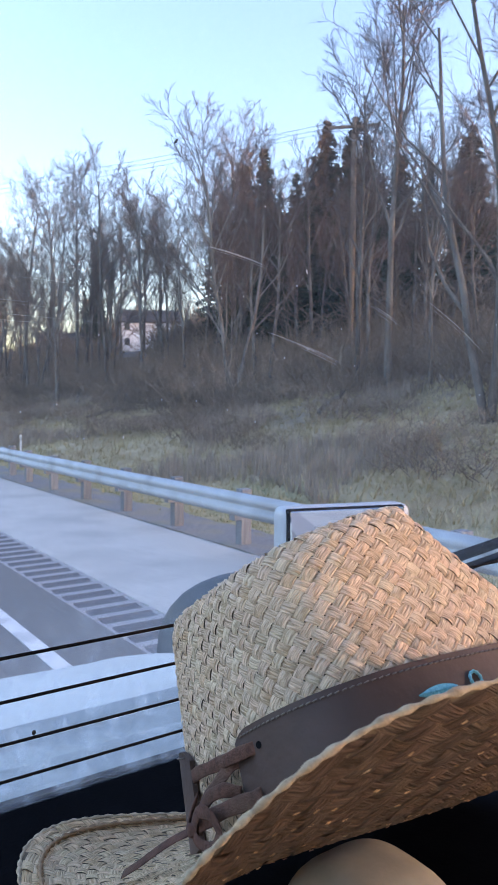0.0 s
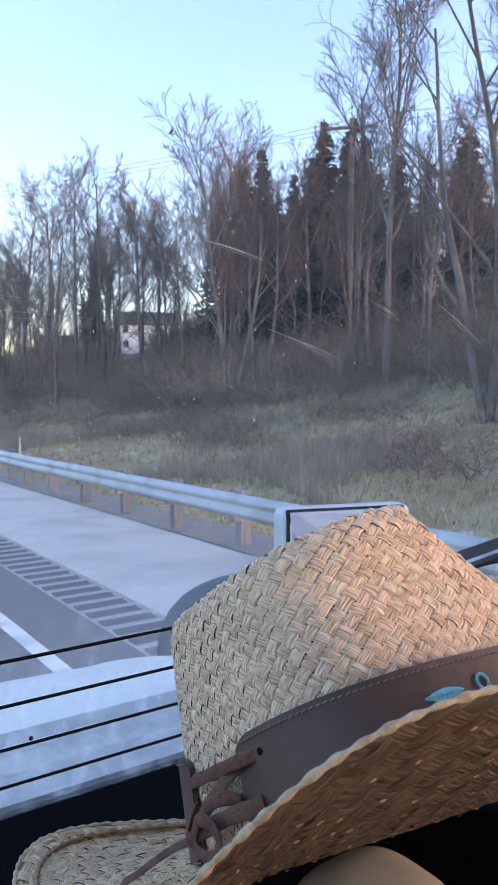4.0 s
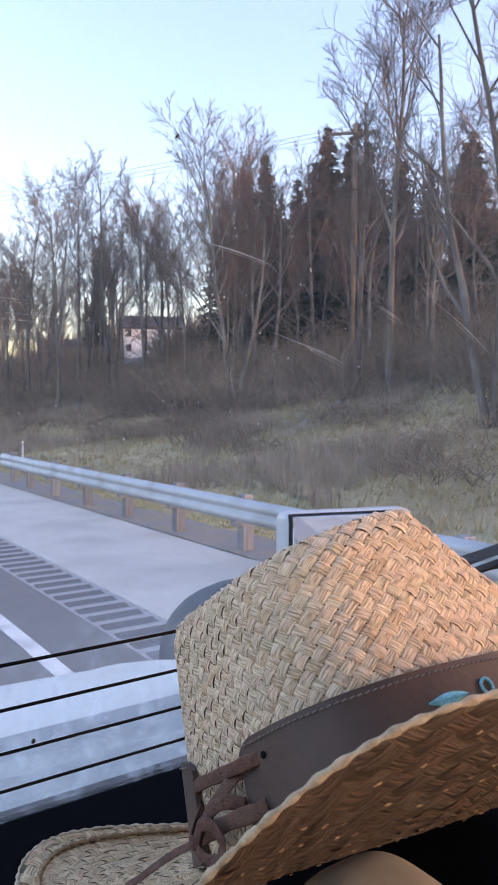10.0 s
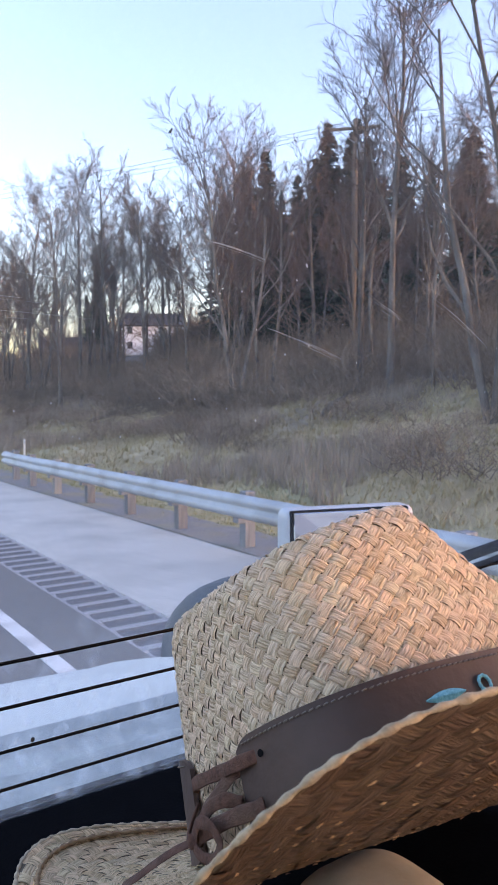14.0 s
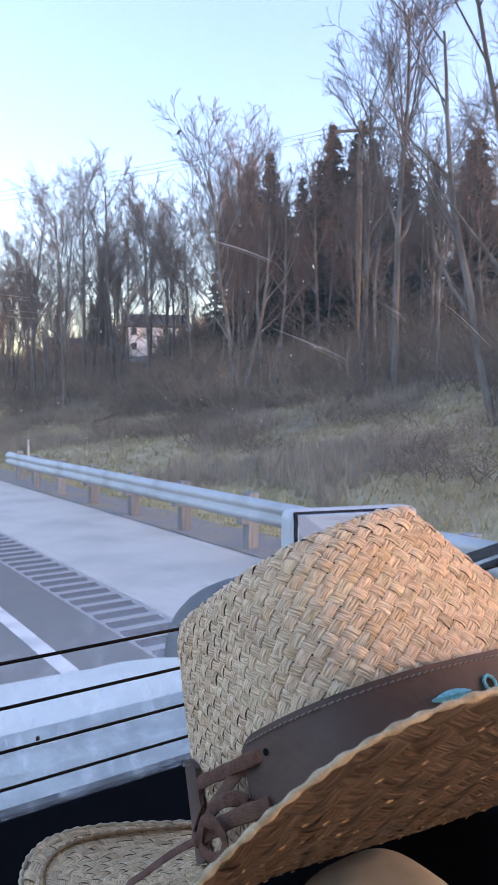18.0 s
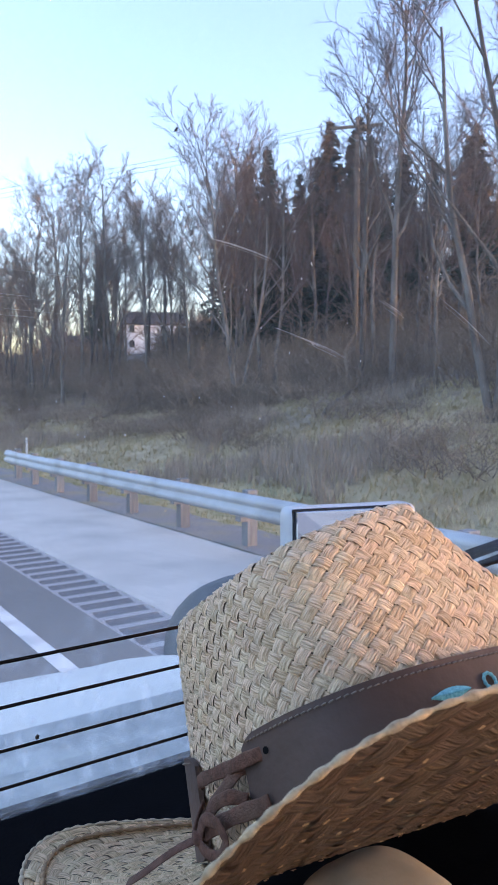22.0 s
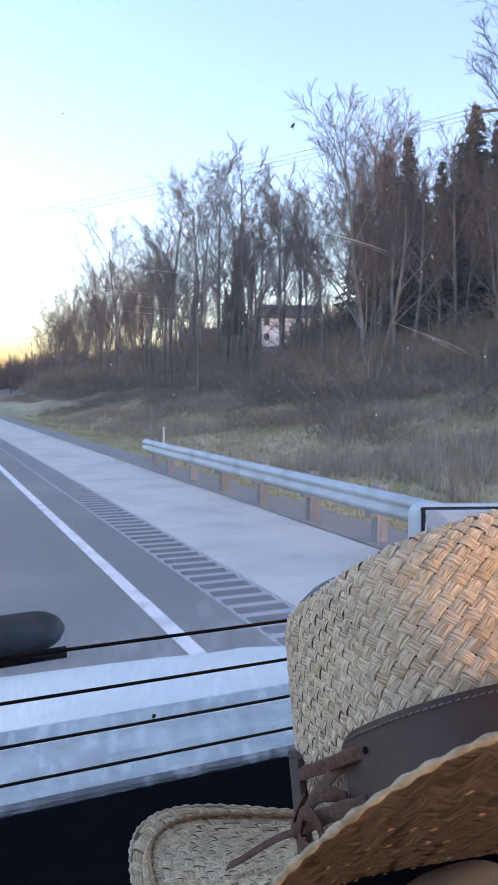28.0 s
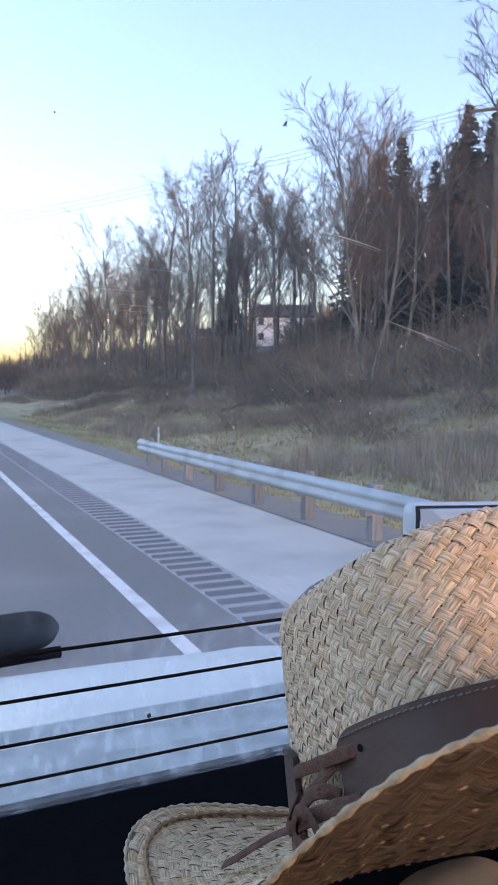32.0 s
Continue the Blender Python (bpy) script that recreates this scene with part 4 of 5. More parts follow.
bv, bf = sheet(bonnet_at, np.linspace(-1, 1, 41), np.concatenate([np.linspace(0, 1, 18), np.linspace(1.04, 1.35, 10)]))
bonnet = part("bonnet", mesh_of("bonnet", bv, bf, M_WHITE_PAINT, smooth=True), None, vehicle, "glossy white bonnet reflecting the sky")
mod = bonnet.modifiers.new("thick", "SOLIDIFY")
mod.thickness = 0.003
bm = bmesh.new()
bmesh.ops.create_uvsphere(bm, u_segments=40, v_segments=24, radius=1)
for q in bm.verts:
    k = abs(q.co.x) ** 2.6 + abs(q.co.y) ** 2.6 + abs(q.co.z) ** 2.6
    q.co = q.co * (1 / k ** (1 / 2.6))
    q.co = Vector((1.39 + 0.36 * q.co.x, 1.70 + 0.50 * q.co.y, 1.175 + (0.30 if q.co.z > 0 else 0.55) * q.co.z))
wing = part("wing", bm, M_GREY_PAINT, vehicle, "rounded dark grey front wing", smooth=True)
far_wing = part("wing", wing.data, None, vehicle)
far_wing.matrix_basis = Matrix.Translation((0.18, 0, 0)) @ Matrix.Diagonal((-1, 1, 1, 1))

# wing mirror
MIR = pose(1.245, 1.57, 1.56, 0, 0, -17)
mirror = part("wing_mirror", box(-0.024, 0.37, -0.012, 0.075, -0.075, 0.153, 0.03, 5), M_SHELL, vehicle, "pale grey wing mirror housing", smooth=True)
mirror.matrix_basis = MIR
part("mirror_rim", box(-0.012, 0.345, -0.017, 0.004, -0.055, 0.1515, 0.008, 3), M_RUBBER, mirror)
mglass = part("mirror_glass", box(-0.005, 0.339, -0.020, -0.004, -0.049, 0.1455, 0.002, 1), M_MIRROR, mirror)
mglass.rotation_euler, mglass.location = (radians(-2.0), 0, 0), (0, -0.007, 0)
v, f = sweep([(0.15, 0.05, -0.05), (0.14, 0.06, -0.14), (0.12, 0.08, -0.22)], 0.02, 8)
part("mirror_stem", mesh_of("mirror_stem", v, f, M_RUBBER, smooth=True), None, mirror)

# wipers
def wiper(x0, s0, x1, s1, fat):
    d = np.concatenate([np.linspace(0, 0.96, 12), np.linspace(0.97, 1, 8)])
    pts = [on_glass(x0 + (x1 - x0) * t, s0 + (s1 - s0) * t, 0.02) for t in d]
    rad = fat * np.clip(1 - (1 - (1 - d) / (1.3 * fat / abs(x1 - x0))) ** 2 * ((1 - d) < 1.3 * fat / abs(x1 - x0)), 0.02, 1) ** 0.5
    v, f = sweep(pts, rad, 12, 0.85)
    w = part("wiper", mesh_of("wiper", v, f, M_RUBBER, smooth=True), None, vehicle, "black windscreen wiper at rest")
    v, f = sweep([on_glass(x0 + (x1 - x0) * t, s0 + (s1 - s0) * t - fat * 0.6, 0.008) for t in d], 0.004, 5)
    part("wiper_blade", mesh_of("wiper_blade", v, f, M_RUBBER), None, w)


wiper(-0.72, 0.112, 0.096, 0.150, 0.0145)
wiper(0.50, 0.135, 1.0, 0.225, 0.006)

# cab shell round and behind the camera, unseen; openings and pale lining steer light
part("roof", box(-1.0, 1.18, -1.7, -0.02, 2.62, 2.66, 0.01), M_BOUNCE_LINER, vehicle)
part("roof_skin", box(-1.02, 1.20, -1.78, 0.0, 2.662, 2.72, 0.025, 3), M_WHITE_PAINT, vehicle)
# unseen floor, kept pale to bounce light up
part("cab_floor", box(-1.0, 1.18, -1.7, 0.6, 0.88, 0.95), M_BOUNCE_LINER, vehicle)
part("lower_body", box(-1.02, 1.20, -1.78, 1.38, 0.38, 0.93, 0.06, 3), M_WHITE_PAINT, vehicle)
part("engine_bay", box(-0.9, 1.0, 0.62, 1.36, 0.9, 1.40, 0.05, 3), M_RUBBER, vehicle)
part("firewall", box(-1.0, 1.15, 0.535, 0.60, 0.9, 1.62), M_DASH, vehicle)
part("nose", box(-0.92, 1.10, 1.36, 2.06, 0.48, 1.10, 0.09, 4), M_WHITE_PAINT, vehicle)
part("grille", box(-0.6, 0.78, 2.04, 2.08, 0.72, 1.0, 0.01), M_RUBBER, vehicle)
part("bumper", box(-1.5, 1.68, 2.05, 2.24, 0.40, 0.66, 0.05, 3), M_GREY_PAINT, vehicle)
for x in (-0.84, 0.94):
    part("headlight", box(x - 0.13, x + 0.13, 2.02, 2.10, 0.78, 0.98, 0.03, 3), M_CLEAR, vehicle)
ty, tz = np.cos(np.linspace(0, 2 * np.pi, 28, endpoint=False)), np.sin(np.linspace(0, 2 * np.pi, 28, endpoint=False))
tyre_me = mesh_of("tyre", *sweep([(0, 0.30 * a, 0.30 * b) for a, b in zip(ty, tz)], 0.11, 10, closed=True, up=(1, 0, 0)), M_RUBBER, smooth=True)
rim_bm = bmesh.new()
bmesh.ops.create_cone(rim_bm, cap_ends=True, segments=24, radius1=0.215, radius2=0.19, depth=0.16, matrix=Matrix.Rotation(radians(90), 4, "Y"))
rim_me = None
for x, y in ((-1.2, 1.68), (1.38, 1.68), (-0.98, -1.1), (1.16, -1.1)):
    wheel = part("wheel", tyre_me, None, vehicle)
    wheel.location = (x, y, 0.41)
    if rim_me is None:
        rim_me = part("rim", rim_bm, M_STEEL, wheel, smooth=False).data
    else:
        part("rim", rim_me, None, wheel)
rear = part("rear_wall", box(-1.0, 1.18, -1.76, -1.7, 0.9, 1.6), M_BOUNCE_LINER, vehicle)
part("rear_header", box(-1.0, 1.18, -1.76, -1.7, 2.52, 2.68), M_BOUNCE_LINER, rear)
# unseen window, added to let warm sky light in from behind
pane = part("added_rear_window", box(-0.96, 1.14, -1.735, -1.73, 1.6, 2.52), M_CLEAR, rear)
pane.visible_shadow = False
# unseen sills set for light: the high passenger sill keeps sun off the brim
for nm, x, sill in (("driver_door", -1.0, 1.5), ("passenger_door", 1.14, 1.945)):
    part(nm + "_skin", box(x - 0.012 if x < 0 else x + 0.041, x - 0.001 if x < 0 else x + 0.052, -1.74, 0.53, 0.9, sill - 0.01, 0.004), M_WHITE_PAINT, vehicle)
    door = part(nm, box(x, x + 0.04, -0.95, 0.52, 0.9, sill, 0.01), M_BOUNCE_LINER, vehicle)
    part("window_frame", box(x, x + 0.04, -1.05, -0.90, 0.9, 2.62, 0.01), M_BOUNCE_LINER, door)
    part("rear_panel", box(x, x + 0.04, -1.7, -1.05, 0.9, 1.8, 0.01), M_BOUNCE_LINER, door)
    pane = part("side_window", box(x + 0.015, x + 0.02, -0.9, 0.5, sill, 2.62), M_CLEAR, door)
    pane.visible_shadow = False
    v, f = sweep([(x + 0.02, G0[0] + 0.02, 1.66), (x + 0.02, -0.04, 2.66)], 0.035, 8)
    part("screen_pillar", mesh_of("screen_pillar", v, f, M_BOUNCE_LINER, smooth=True), None, door)
# unseen seat, pale so that it bounces light onto the hat
part("unseen_seat_back", box(0.35, 0.95, -1.15, -0.95, 1.0, 1.95, 0.07, 3), M_BOUNCE_LINER, vehicle)


# ---- the straw hat ----
HAT = pose(0.2635, 0.2386, 1.8079, -31.72, 1.19, -3.77)
RA, RB, H_LEFT, H_PEAK, H_RIGHT, PEAK, TA, TB, NEXP = 0.0938, 0.0892, 0.1109, 0.1275, 0.0378, 0.0775, 0.0747, 0.1898, 3.443
BRIM, CURL, DIP, SKEW, SIDE_POW, NARROW = 0.1135, 0.0246, 0.0145, -1.13, 2.104, 0.291


def sup(c):
    return np.sign(c) * np.abs(c) ** (2 / NEXP)


def crown_height(u):
    l = H_PEAK - (H_PEAK - H_LEFT) * (np.maximum(0, u - PEAK) / (1 - PEAK)) ** 1.133
    r = H_PEAK - (H_PEAK - H_RIGHT) * (np.maximum(0, PEAK - u) / (1 + PEAK)) ** 0.82
    return -np.log(np.exp(-286 * l) + np.exp(-286 * r)) / 286 + 0.00126


THETA = -math.pi + np.linspace(0, 2 * math.pi, 4001)
_pts = np.stack([RA * sup(np.cos(THETA)), RB * sup(np.sin(THETA))], 1)
ARC = np.concatenate([[0], np.cumsum(np.linalg.norm(np.diff(_pts, axis=0), axis=1))])
ROUND = ARC[-1]


def theta_of(s):
    return np.interp(np.mod(s, ROUND), ARC, THETA)


def crown(s, h):
    """Point of the crown wall: s metres round from the middle of one end, h metres up; past the rim it closes over."""
    th = theta_of(s)
    ca, sb = sup(np.cos(th)), sup(np.sin(th))
    top = crown_height(-ca)
    v = np.minimum(h / top, 1.0)
    over = np.clip((h - top) / 0.05, 0, 1)
    rnd = 0.045 * np.clip((v - 0.88) / 0.12, 0, 1) ** 2
    ka, kb = (1 - TA * v - rnd * 0.6) * (1 - over * 0.9), (1 - TB * v - rnd) * (1 - over * 0.9)
    z = v * top - 0.035 * np.sin(over * 1.5)
    return np.stack([RA * ca * ka, RB * sb * kb, z], -1)


def brim(s, r):
    """Point of the brim: s round, r from the crown (0) to the edge (1)."""
    th = theta_of(s)
    ca, sb = sup(np.cos(th)), sup(np.sin(th))
    w = BRIM * r
    left, far = np.maximum(-ca, 0), np.maximum(sb, 0)
    x = (RA + w * (0.95 - 0.286 * left)) * ca
    y = RB * sb + w * sb * (1 - (NARROW + 0.162 * far) * np.abs(sb) * r)
    z = r ** 2 * (CURL * np.abs(sb) ** SIDE_POW * (1 + SKEW * ca) - DIP * np.abs(ca) ** 2) + r ** 2 * (0.0188 * left * far - 0.0157 * far ** 2 + 0.0069 * left ** 2 - 0.017 * left ** 20 * np.clip(1 - np.abs(sb) / 0.62, 0, 1) + 0.0091 * far ** 2 * left ** 3)
    near = np.maximum(-sb, 0) ** 2
    z = z + 0.0034 * np.sin(math.pi * r) * near * (1 - 0.6 * left ** 3) - 0.0024 * r * near
    return np.stack([x, y, z], -1)


def frame_of(fn, s, h, eps_s=1e-4, eps_h=1e-4):
    a = (fn(s + eps_s, h) - fn(s - eps_s, h))
    b = (fn(s, h + eps_h) - fn(s, h - eps_h))
    n = np.cross(a, b)
    return n / (np.linalg.norm(n, axis=-1, keepdims=True) + 1e-12)


def weave(fn, s_len, h0, h1, scale_h, cell, turn, rise, flip, seed, keep=None, eps_h=1e-4, mat=None, size=1.0, share=1.0):
    """Basket weave over a surface: every visible hop of a strand is a raised, bowed patch."""
    rng = np.random.default_rng(seed)
    c, sn = math.cos(turn), math.sin(turn)
    L = np.linspace(-0.66, 0.66, 5) * size
    W = np.linspace(-0.462, 0.462, 4) * size
    V, F, UV = [], [], []
    N = int(max(s_len, (h1 - h0) * scale_h) / cell * 1.6) + 4
    for i in range(-N, N):
        for j in range(-N, N):
            ps, ph = cell * (i * c - j * sn), cell * (i * sn + j * c)
            if not (-0.35 * s_len <= ps < 0.65 * s_len and h0 * scale_h <= ph <= h1 * scale_h):
                continue
            if keep and not keep(ps, ph / scale_h):
                continue
            if rng.random() > share:
                continue
            along = (i + j) % 2
            jw, jl, jr, jt = rng.uniform(0.9, 1.06), rng.uniform(0.92, 1.08), rng.uniform(0.75, 1.3), rng.uniform(-0.06, 0.06)
            l, w = np.meshgrid(L * jl, W * jw, indexing="ij")
            l, w = l + w * jt, w - l * jt * 0.6
            a, b = (l, w) if along else (-w, l)
            ss, hh = ps + cell * (a * c - b * sn), (ph + cell * (a * sn + b * c)) / scale_h
            p = fn(ss, hh)
            n = frame_of(fn, ss, hh, eps_h=eps_h) * flip
            up = rise * jr * (np.cos(l * 2.0) * 1.15 - 0.35) + rise * 0.35 * (1 - (w / 0.52) ** 4) + rng.normal(0, rise * 0.09, l.shape)
            p = p + n * up[..., None]
            o = len(V)
            V.extend(p.reshape(-1, 3))
            for q in range(4):
                for k in range(3):
                    F.append((o + q * 4 + k, o + q * 4 + k + 1, o + q * 4 + k + 5, o + q * 4 + k + 4))
                    for qq, kk in ((q, k), (q, k + 1), (q + 1, k + 1), (q + 1, k)):
                        UV.append((L[qq], W[kk]))
    return mesh_of("weave", V, F, mat or M_STRAW, UV, smooth=True)


def band_height(s):
    s = s % ROUND
    d = min(s, ROUND - s)
    return 0.0443 + 0.007 * math.sin(min(d / 0.13, 1) * math.pi / 2) ** 1.2


hat = thing("straw_hat", "woven straw cowboy hat with brown leather band on the dashboard", "hat")
hat.matrix_basis = HAT
M_STRAW_BASE = material("straw_backing", (0.12, 0.085, 0.05), (0.22, 0.16, 0.1), 120, 0.85, bump=0.3, bump_dist=0.001)
ss, hs = np.linspace(0, ROUND, 181), np.concatenate([np.linspace(0, 0.124, 26)])
tops = [float(crown_height(-sup(np.cos(theta_of(s))))) for s in ss]
v = [crown(np.array(s), np.array(t * (top + 0.05))) for t in np.linspace(0, 1, 40) for s, top in zip(ss, tops)]
k = len(ss)
f = [(j * k + i, j * k + i + 1, (j + 1) * k + i + 1, (j + 1) * k + i) for j in range(39) for i in range(k - 1)]
shell = part("crown", mesh_of("crown", v, f, M_STRAW_BASE, smooth=True), None, hat, "creased woven straw crown")
mod = shell.modifiers.new("thick", "SOLIDIFY")
mod.thickness, mod.offset = 0.002, -1.0


def crown_keep(s, h):
    return h > band_height(s) - 0.012 and h < float(crown_height(-sup(np.cos(theta_of(s))))) + 0.006


def gap_keep(s, h):
    s = s % ROUND
    return h > 0.002 and (crown_keep(s, h) or s < 0.03 or s > ROUND - 0.05)


def swirl(s, h):
    """The plaits run level at the two ends of the crown and fall away along its sides."""
    a, w = -0.075, 2 * math.pi / ROUND
    return s - a * w / 2 * np.sin(w * s) * h, h + a * (1 - np.cos(w * s)) / 2


def crown_plait(s, h):
    return crown(*swirl(s, np.asarray(h, float)))


def plait_keep(s, h):
    s, h = swirl(s, h)
    return gap_keep(float(s), float(h))


part("crown_weave", weave(crown_plait, ROUND, -0.01, 0.22, 1.0, 0.0053, radians(-33), 0.0013, 1, 3, plait_keep), None, shell)

rs = np.linspace(0.0, 1.0, 18)
v = [brim(np.array(s), np.array(r)) for r in rs for s in ss]
f = [(j * k + i, j * k + i + 1, (j + 1) * k + i + 1, (j + 1) * k + i) for j in range(17) for i in range(k - 1)]
brim_ob = part("brim", mesh_of("brim", v, f, M_STRAW_BASE, smooth=True), None, hat, "curled woven straw brim")
mod = brim_ob.modifiers.new("thick", "SOLIDIFY")
mod.thickness, mod.offset = 0.0005, 0.0


def brim_fn(s, m):
    return brim(s, np.clip(m / 0.1, 0, 1.0))


part("brim_weave", weave(brim_fn, ROUND, 0.003, 0.100, 1.0, 0.0060, radians(8), 0.0010, -1, 5, mat=M_STRAW_BRIM), None, brim_ob)
# underside straw is browner, with the shade under the brim in its colour
part("brim_underside", weave(brim_fn, ROUND, 0.003, 0.100, 1.0, 0.0062, radians(24), 0.0009, 1, 6, mat=M_STRAW_SHADED), None, brim_ob)
# pale specks paint the light that shines through gaps in the brim
tagged(part("brim_light_specks", weave(brim_fn, ROUND, 0.012, 0.09, 1.0, 0.0062, radians(24), 0.0011, 1, 9, mat=M_STRAW_SPECK, size=0.17, share=0.5), None, brim_ob, "pale specks for light through the weave"), kind="stuff")
es = np.linspace(0, ROUND, 840, endpoint=False)
edge = brim(es, np.ones_like(es))
v, f = sweep(edge, 0.0010 + 0.0003 * np.sin(np.arange(840) * 2 * np.pi / 6) + 0.00015 * np.sin(np.arange(840) * 0.37), 8, closed=True)
part("brim_edge", mesh_of("brim_edge", v, f, M_EDGING, smooth=True), None, brim_ob, "rolled straw edging")
cd = brim(es, np.full_like(es, 0.885))
v, f = sweep(cd - frame_of(brim, es, np.full_like(es, 0.885), eps_h=1e-3) * 0.0022, 0.0012 + 0.0005 * np.sin(np.arange(840) * 1.05), 6, closed=True)
part("brim_cord", mesh_of("brim_cord", v, f, M_CORD, smooth=True), None, brim_ob, "rust-brown stitched cord")

# leather band with stitched edge
GAP, EDGE = 0.032, 0.021
bs = np.linspace(EDGE, ROUND - GAP, 200)


def on_band(s, h, off):
    s, h = np.asarray(s, float), np.asarray(h, float)
    return crown(s, h) + frame_of(crown, s, h) * off


def band_ring(off):
    out = []
    for s in bs:
        e = min((s - EDGE) / 0.012, (ROUND - GAP - s) / 0.012, 1.0)
        top = band_height(s) - 0.004 * (1 - e) ** 2
        out.append([on_band(s, h, off) for h in np.linspace(0.003 + 0.003 * (1 - e) ** 2, top, 7)])
    return out


outer, inner = band_ring(0.0050), band_ring(0.0026)
v = [p for ring in outer for p in ring] + [p for ring in inner for p in ring]
n1, q7 = len(bs), 7
f = [(i * 7 + j, i * 7 + j + 1, i * 7 + j + 8, i * 7 + j + 7) for i in range(n1 - 1) for j in range(6)]
f += [tuple(a + n1 * 7 for a in q)[::-1] for q in f]
for i in range(n1 - 1):
    for j in (0, 6):
        f.append((i * 7 + j, i * 7 + 7 + j, n1 * 7 + i * 7 + 7 + j, n1 * 7 + i * 7 + j))
for i in (0, n1 - 1):
    for j in range(6):
        f.append((i * 7 + j, i * 7 + j + 1, n1 * 7 + i * 7 + j + 1, n1 * 7 + i * 7 + j))
band = part("hat_band", mesh_of("hat_band", v, f, M_LEATHER, smooth=False), None, hat, "dark brown leather band with stitched edge")
V, F = [], []
s = EDGE + 0.006
while s < ROUND - GAP - 0.006:
    pts = [on_band(s + a, band_height(s + a) - 0.0028 + b, 0.0054 + c) for a, b, c in ((0, 0, 0), (0.0009, 0.0002, 0.0004), (0.0018, 0.0004, 0))]
    a, b = sweep(pts, 0.00035, 4)
    o = len(V)
    V.extend(a)
    F.extend(tuple(i + o for i in q) for q in b)
    s += 0.0029
part("stitching", mesh_of("stitching", V, F, M_THREAD), None, band, "pale thread stitching")
# flat dark disc painting the shade inside a punched lace hole
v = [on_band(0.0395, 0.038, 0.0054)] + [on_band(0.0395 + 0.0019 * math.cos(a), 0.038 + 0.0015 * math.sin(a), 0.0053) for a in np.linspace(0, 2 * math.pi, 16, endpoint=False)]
part("lace_hole_shade", mesh_of("lace_hole_shade", v, [(0, i + 1, (i + 1) % 16 + 1) for i in range(16)], M_RUBBER), None, band, "dark disc for the shade in a lace hole")
# turquoise embroidery


def leaf(s0, h0, s1, h1, fat, name="embroidered_leaf"):
    V, F = [], []
    nst = 26
    for i in range(nst):
        t = (i + 0.5) / nst
        w = fat * math.sin(math.pi * t) ** 0.7
        s, h = s0 + (s1 - s0) * t, h0 + (h1 - h0) * t
        pts = [on_band(s - 0.0012, h - w, 0.0054), on_band(s, h, 0.0064), on_band(s + 0.0012, h + w, 0.0054)]
        a, b = sweep(pts, abs(s1 - s0) / nst * 0.62, 4)
        o = len(V)
        V.extend(a)
        F.extend(tuple(k + o for k in q) for q in b)
    part(name, mesh_of(name, V, F, M_TURQ), None, band, "turquoise embroidered leaf")


leaf(0.1105, 0.0380, 0.1275, 0.0378, 0.0021)
leaf(0.150, 0.0350, 0.166, 0.0330, 0.0026)
ring = [on_band(0.139 + 0.0028 * math.cos(a), 0.0388 + 0.0030 * math.sin(a), 0.006) for a in np.linspace(0, 2 * math.pi, 30, endpoint=False)]
v, f = sweep(ring, 0.0007 + 0.0002 * np.sin(np.arange(30) * 2.1), 6, closed=True)
part("embroidered_ring", mesh_of("embroidered_ring", v, f, M_TURQ, smooth=True), None, band, "turquoise embroidered ring")


LACE_S, LACE_H = 0.0142, 0.0140                    # where the lacing starts on the crown


# suede laces across the gap, knot and hanging end
def ribbon(pts, width, name="lace", flat=0.16):
    """pts: (s, h, off) on the crown, smoothed; a flat suede thong."""
    pts = [(s + LACE_S, h + LACE_H, o) for s, h, o in pts]
    P = np.array([on_band(s, h, o) for s, h, o in pts])
    N = np.array([frame_of(crown, np.asarray(s), np.asarray(h)) for s, h, o in pts])
    t = np.linspace(0, len(P) - 1, len(P) * 6)
    P2 = np.stack([np.interp(t, range(len(P)), P[:, i]) for i in range(3)], 1)
    N2 = np.stack([np.interp(t, range(len(P)), N[:, i]) for i in range(3)], 1)
    for _ in range(6):
        P2[1:-1] = (P2[:-2] + 2 * P2[1:-1] + P2[2:]) / 4
    v, f = sweep(P2, width / 2 * (1 + 0.07 * np.sin(t * 5)), 10, flat, up=N2)
    part(name, mesh_of(name, v, f, M_SUEDE, smooth=True), None, band, "frayed brown suede lace")


LW = 0.0058
ribbon([(0.0235, 0.0238, 0.002), (0.0205, 0.0235, 0.0062), (0.0070, 0.0225, 0.0085), (-0.011, 0.022, 0.0075), (-0.029, 0.0215, 0.0085), (-0.0395, 0.021, 0.0075), (-0.043, 0.0208, 0.003)], LW)
ribbon([(0.0070, 0.0215, 0.003), (0.0033, 0.0200, 0.0065), (-0.0072, 0.015, 0.0095), (-0.0208, 0.0095, 0.0105), (-0.0325, 0.004, 0.010), (-0.0365, 0.001, 0.005)], LW)
ribbon([(-0.0260, -0.002, 0.013), (-0.0225, 0.002, 0.0135), (-0.0185, 0.0055, 0.0135), (-0.0087, 0.0105, 0.0140), (0.0025, 0.0115, 0.0115), (0.0090, 0.0085, 0.0075)], LW, "lace_loop", 0.2)
ribbon([(0.0225, 0.0055, 0.0065), (0.0190, 0.0050, 0.0085), (0.0063, 0.0042, 0.0125), (-0.011, 0.002, 0.0155), (-0.0240, -0.001, 0.0165), (-0.030, -0.003, 0.014)], LW * 1.15)
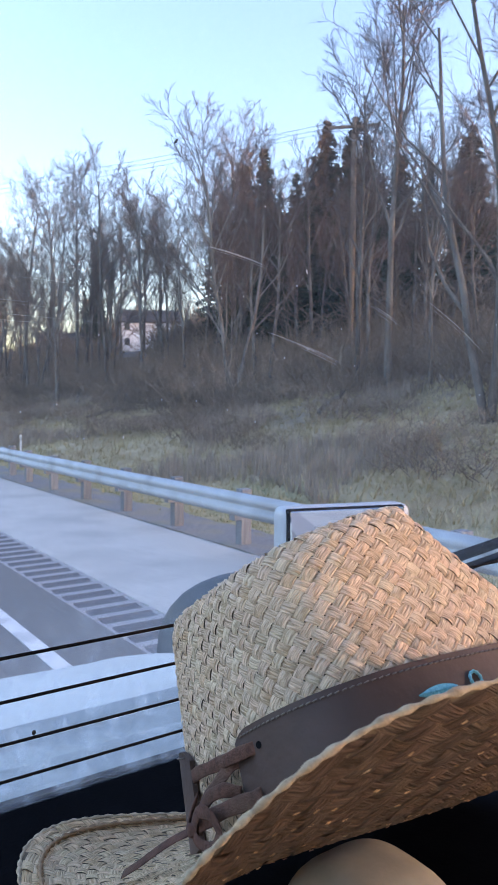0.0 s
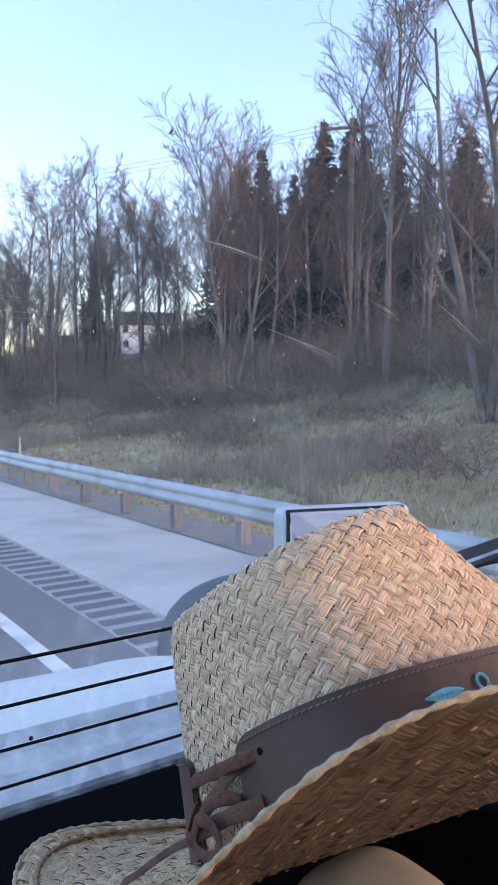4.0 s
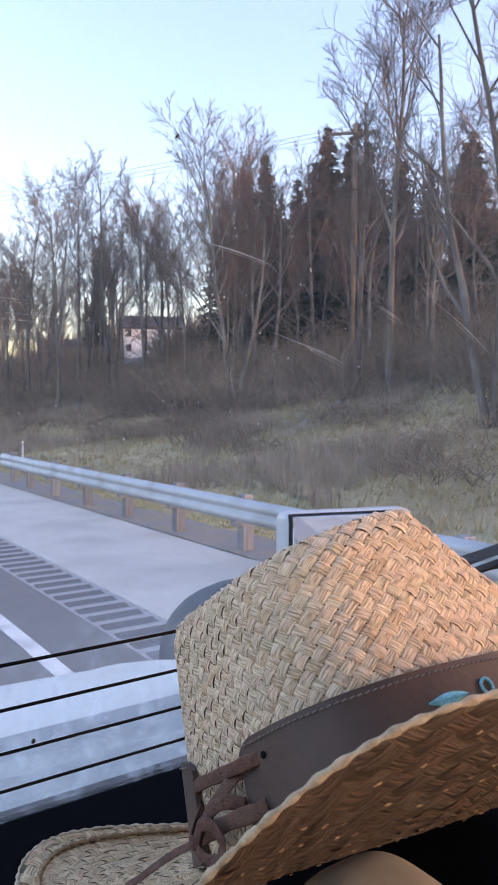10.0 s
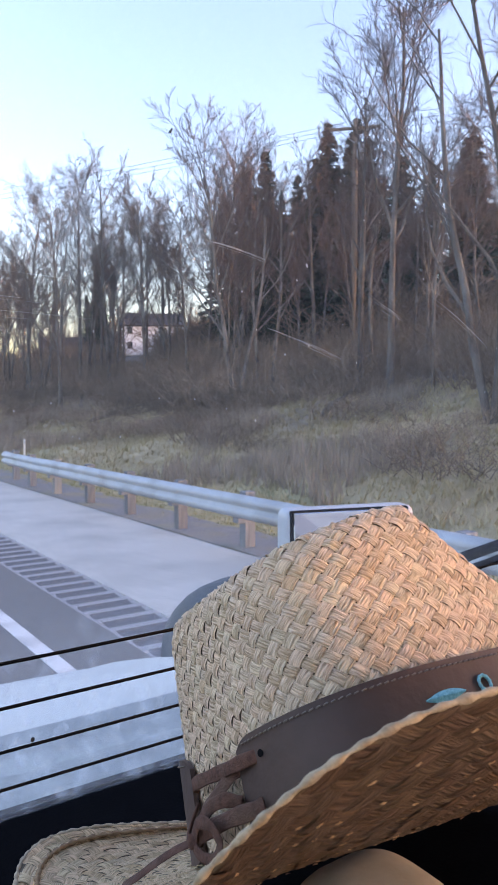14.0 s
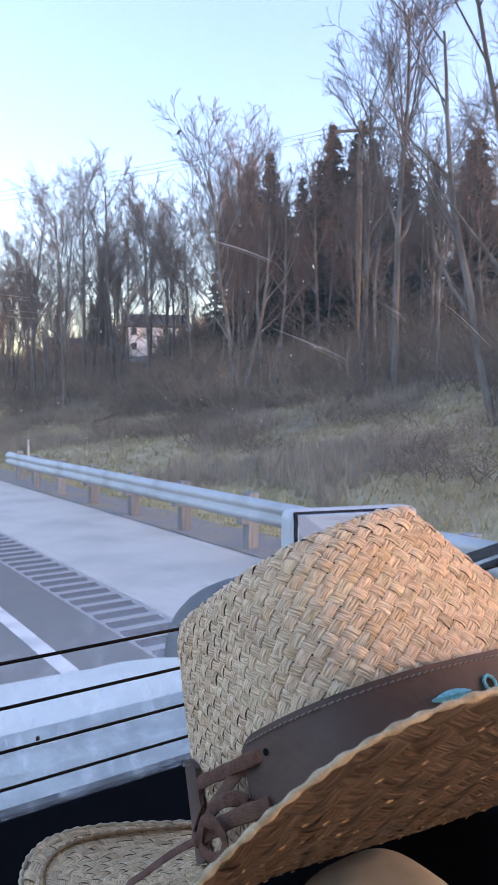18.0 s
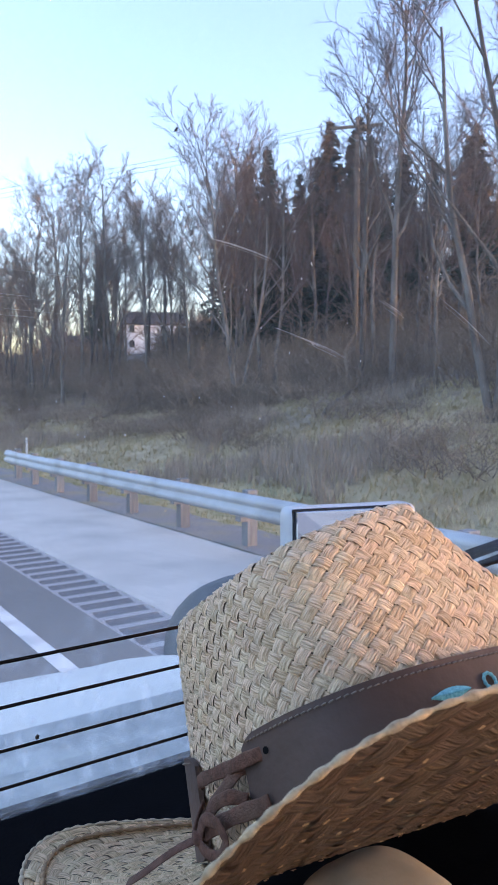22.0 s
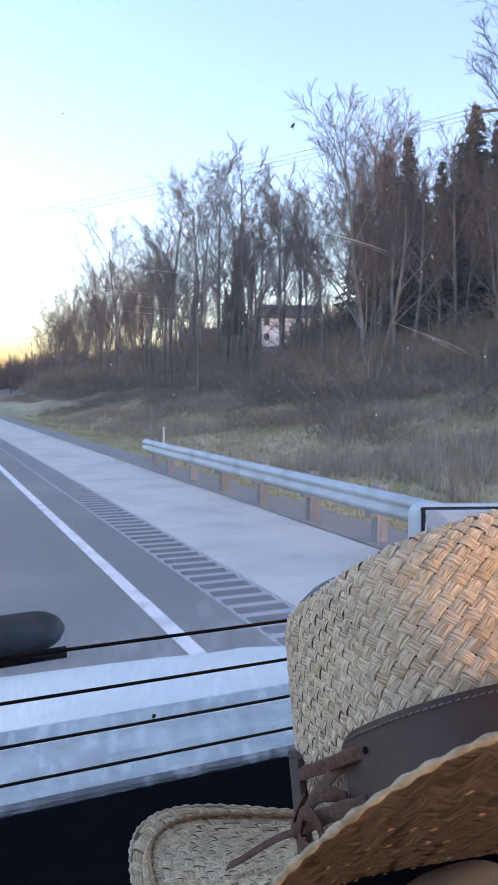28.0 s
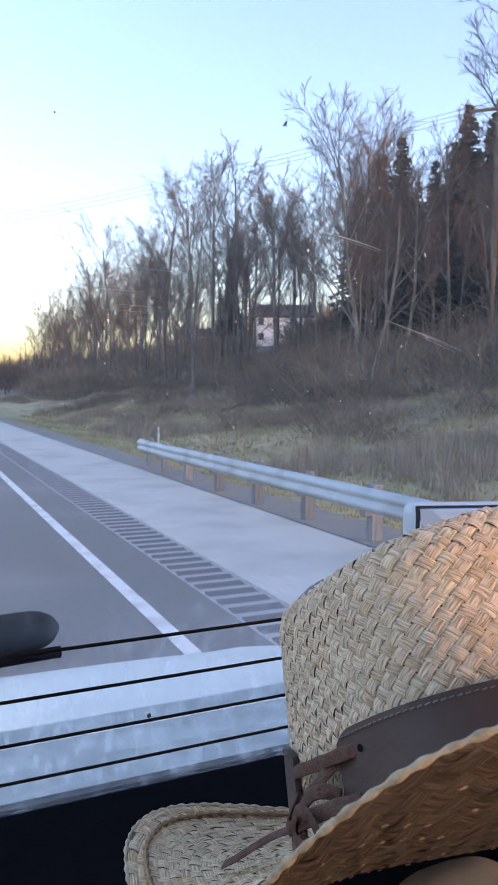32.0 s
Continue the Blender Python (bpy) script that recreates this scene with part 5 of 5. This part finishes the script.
ribbon([(-0.040, 0.012, 0.006), (-0.036, 0.007, 0.011), (-0.0285, 0.000, 0.0175), (-0.0225, -0.001, 0.0185), (-0.018, 0.003, 0.014)], LW, "lace_knot", 0.3)


# loose ends lying over the brim
def loose(pts, width, name):
    P = np.array(pts, float)
    t = np.linspace(0, len(P) - 1, len(P) * 7)
    P = np.stack([np.interp(t, range(len(P)), P[:, i]) for i in range(3)], 1)
    for _ in range(12):
        P[1:-1] = (P[:-2] + 2 * P[1:-1] + P[2:]) / 4
    v, f = sweep(P, width / 2, 10, 0.2, up=(-0.25, -0.45, 0.6))
    part(name, mesh_of(name, v, f, M_SUEDE, smooth=True), None, band, "loose end of the suede lace")


KN = on_band(-0.0265 + LACE_S, -0.001 + LACE_H, 0.0165)
loose([KN, KN + (-0.004, 0.009, -0.001), KN + (-0.010, 0.020, -0.004), KN + (-0.0155, 0.030, -0.0075), KN + (-0.0195, 0.0393, -0.0095)], LW, "lace_end")
ribbon([(-0.024, -0.001, 0.0165), (-0.012, 0.006, 0.019), (0.000, 0.004, 0.019), (0.005, -0.004, 0.018), (-0.004, -0.010, 0.018), (-0.018, -0.006, 0.018), (-0.025, -0.001, 0.017)], LW * 0.9, "lace_bow", 0.22)

# cream cloth cap beneath the tipped hat
cap = thing("cloth_cap", "cream ribbed cloth cap bunched under the straw hat", "cap", (0.210, 0.208, 1.760))


def on_cap(a, b, out=0.0):
    """a round, b from the foot (-1.57) to the crown (1.57)."""
    c = (math.cos(a) * math.cos(b), math.sin(a) * math.cos(b), math.sin(b))
    k = sum(abs(q) ** 3.2 for q in c) ** (1 / 3.2)
    r = 1 + out
    return (0.035 * c[0] * r / k, 0.036 * c[1] * r / k, 0.050 * c[2] * r / k)


cv, cf = sheet(on_cap, np.linspace(0, 2 * math.pi, 61), np.linspace(-1.57, 1.57, 31))
part("cloth", mesh_of("cloth", cv, cf, M_CREAM, smooth=True), None, cap)
v, f = sweep([on_cap(a, -0.5, 0.01) for a in np.linspace(0, 2 * math.pi, 60, endpoint=False)], 0.0012, 6, closed=True)
part("hem", mesh_of("hem", v, f, M_CREAM, smooth=True), None, cap)
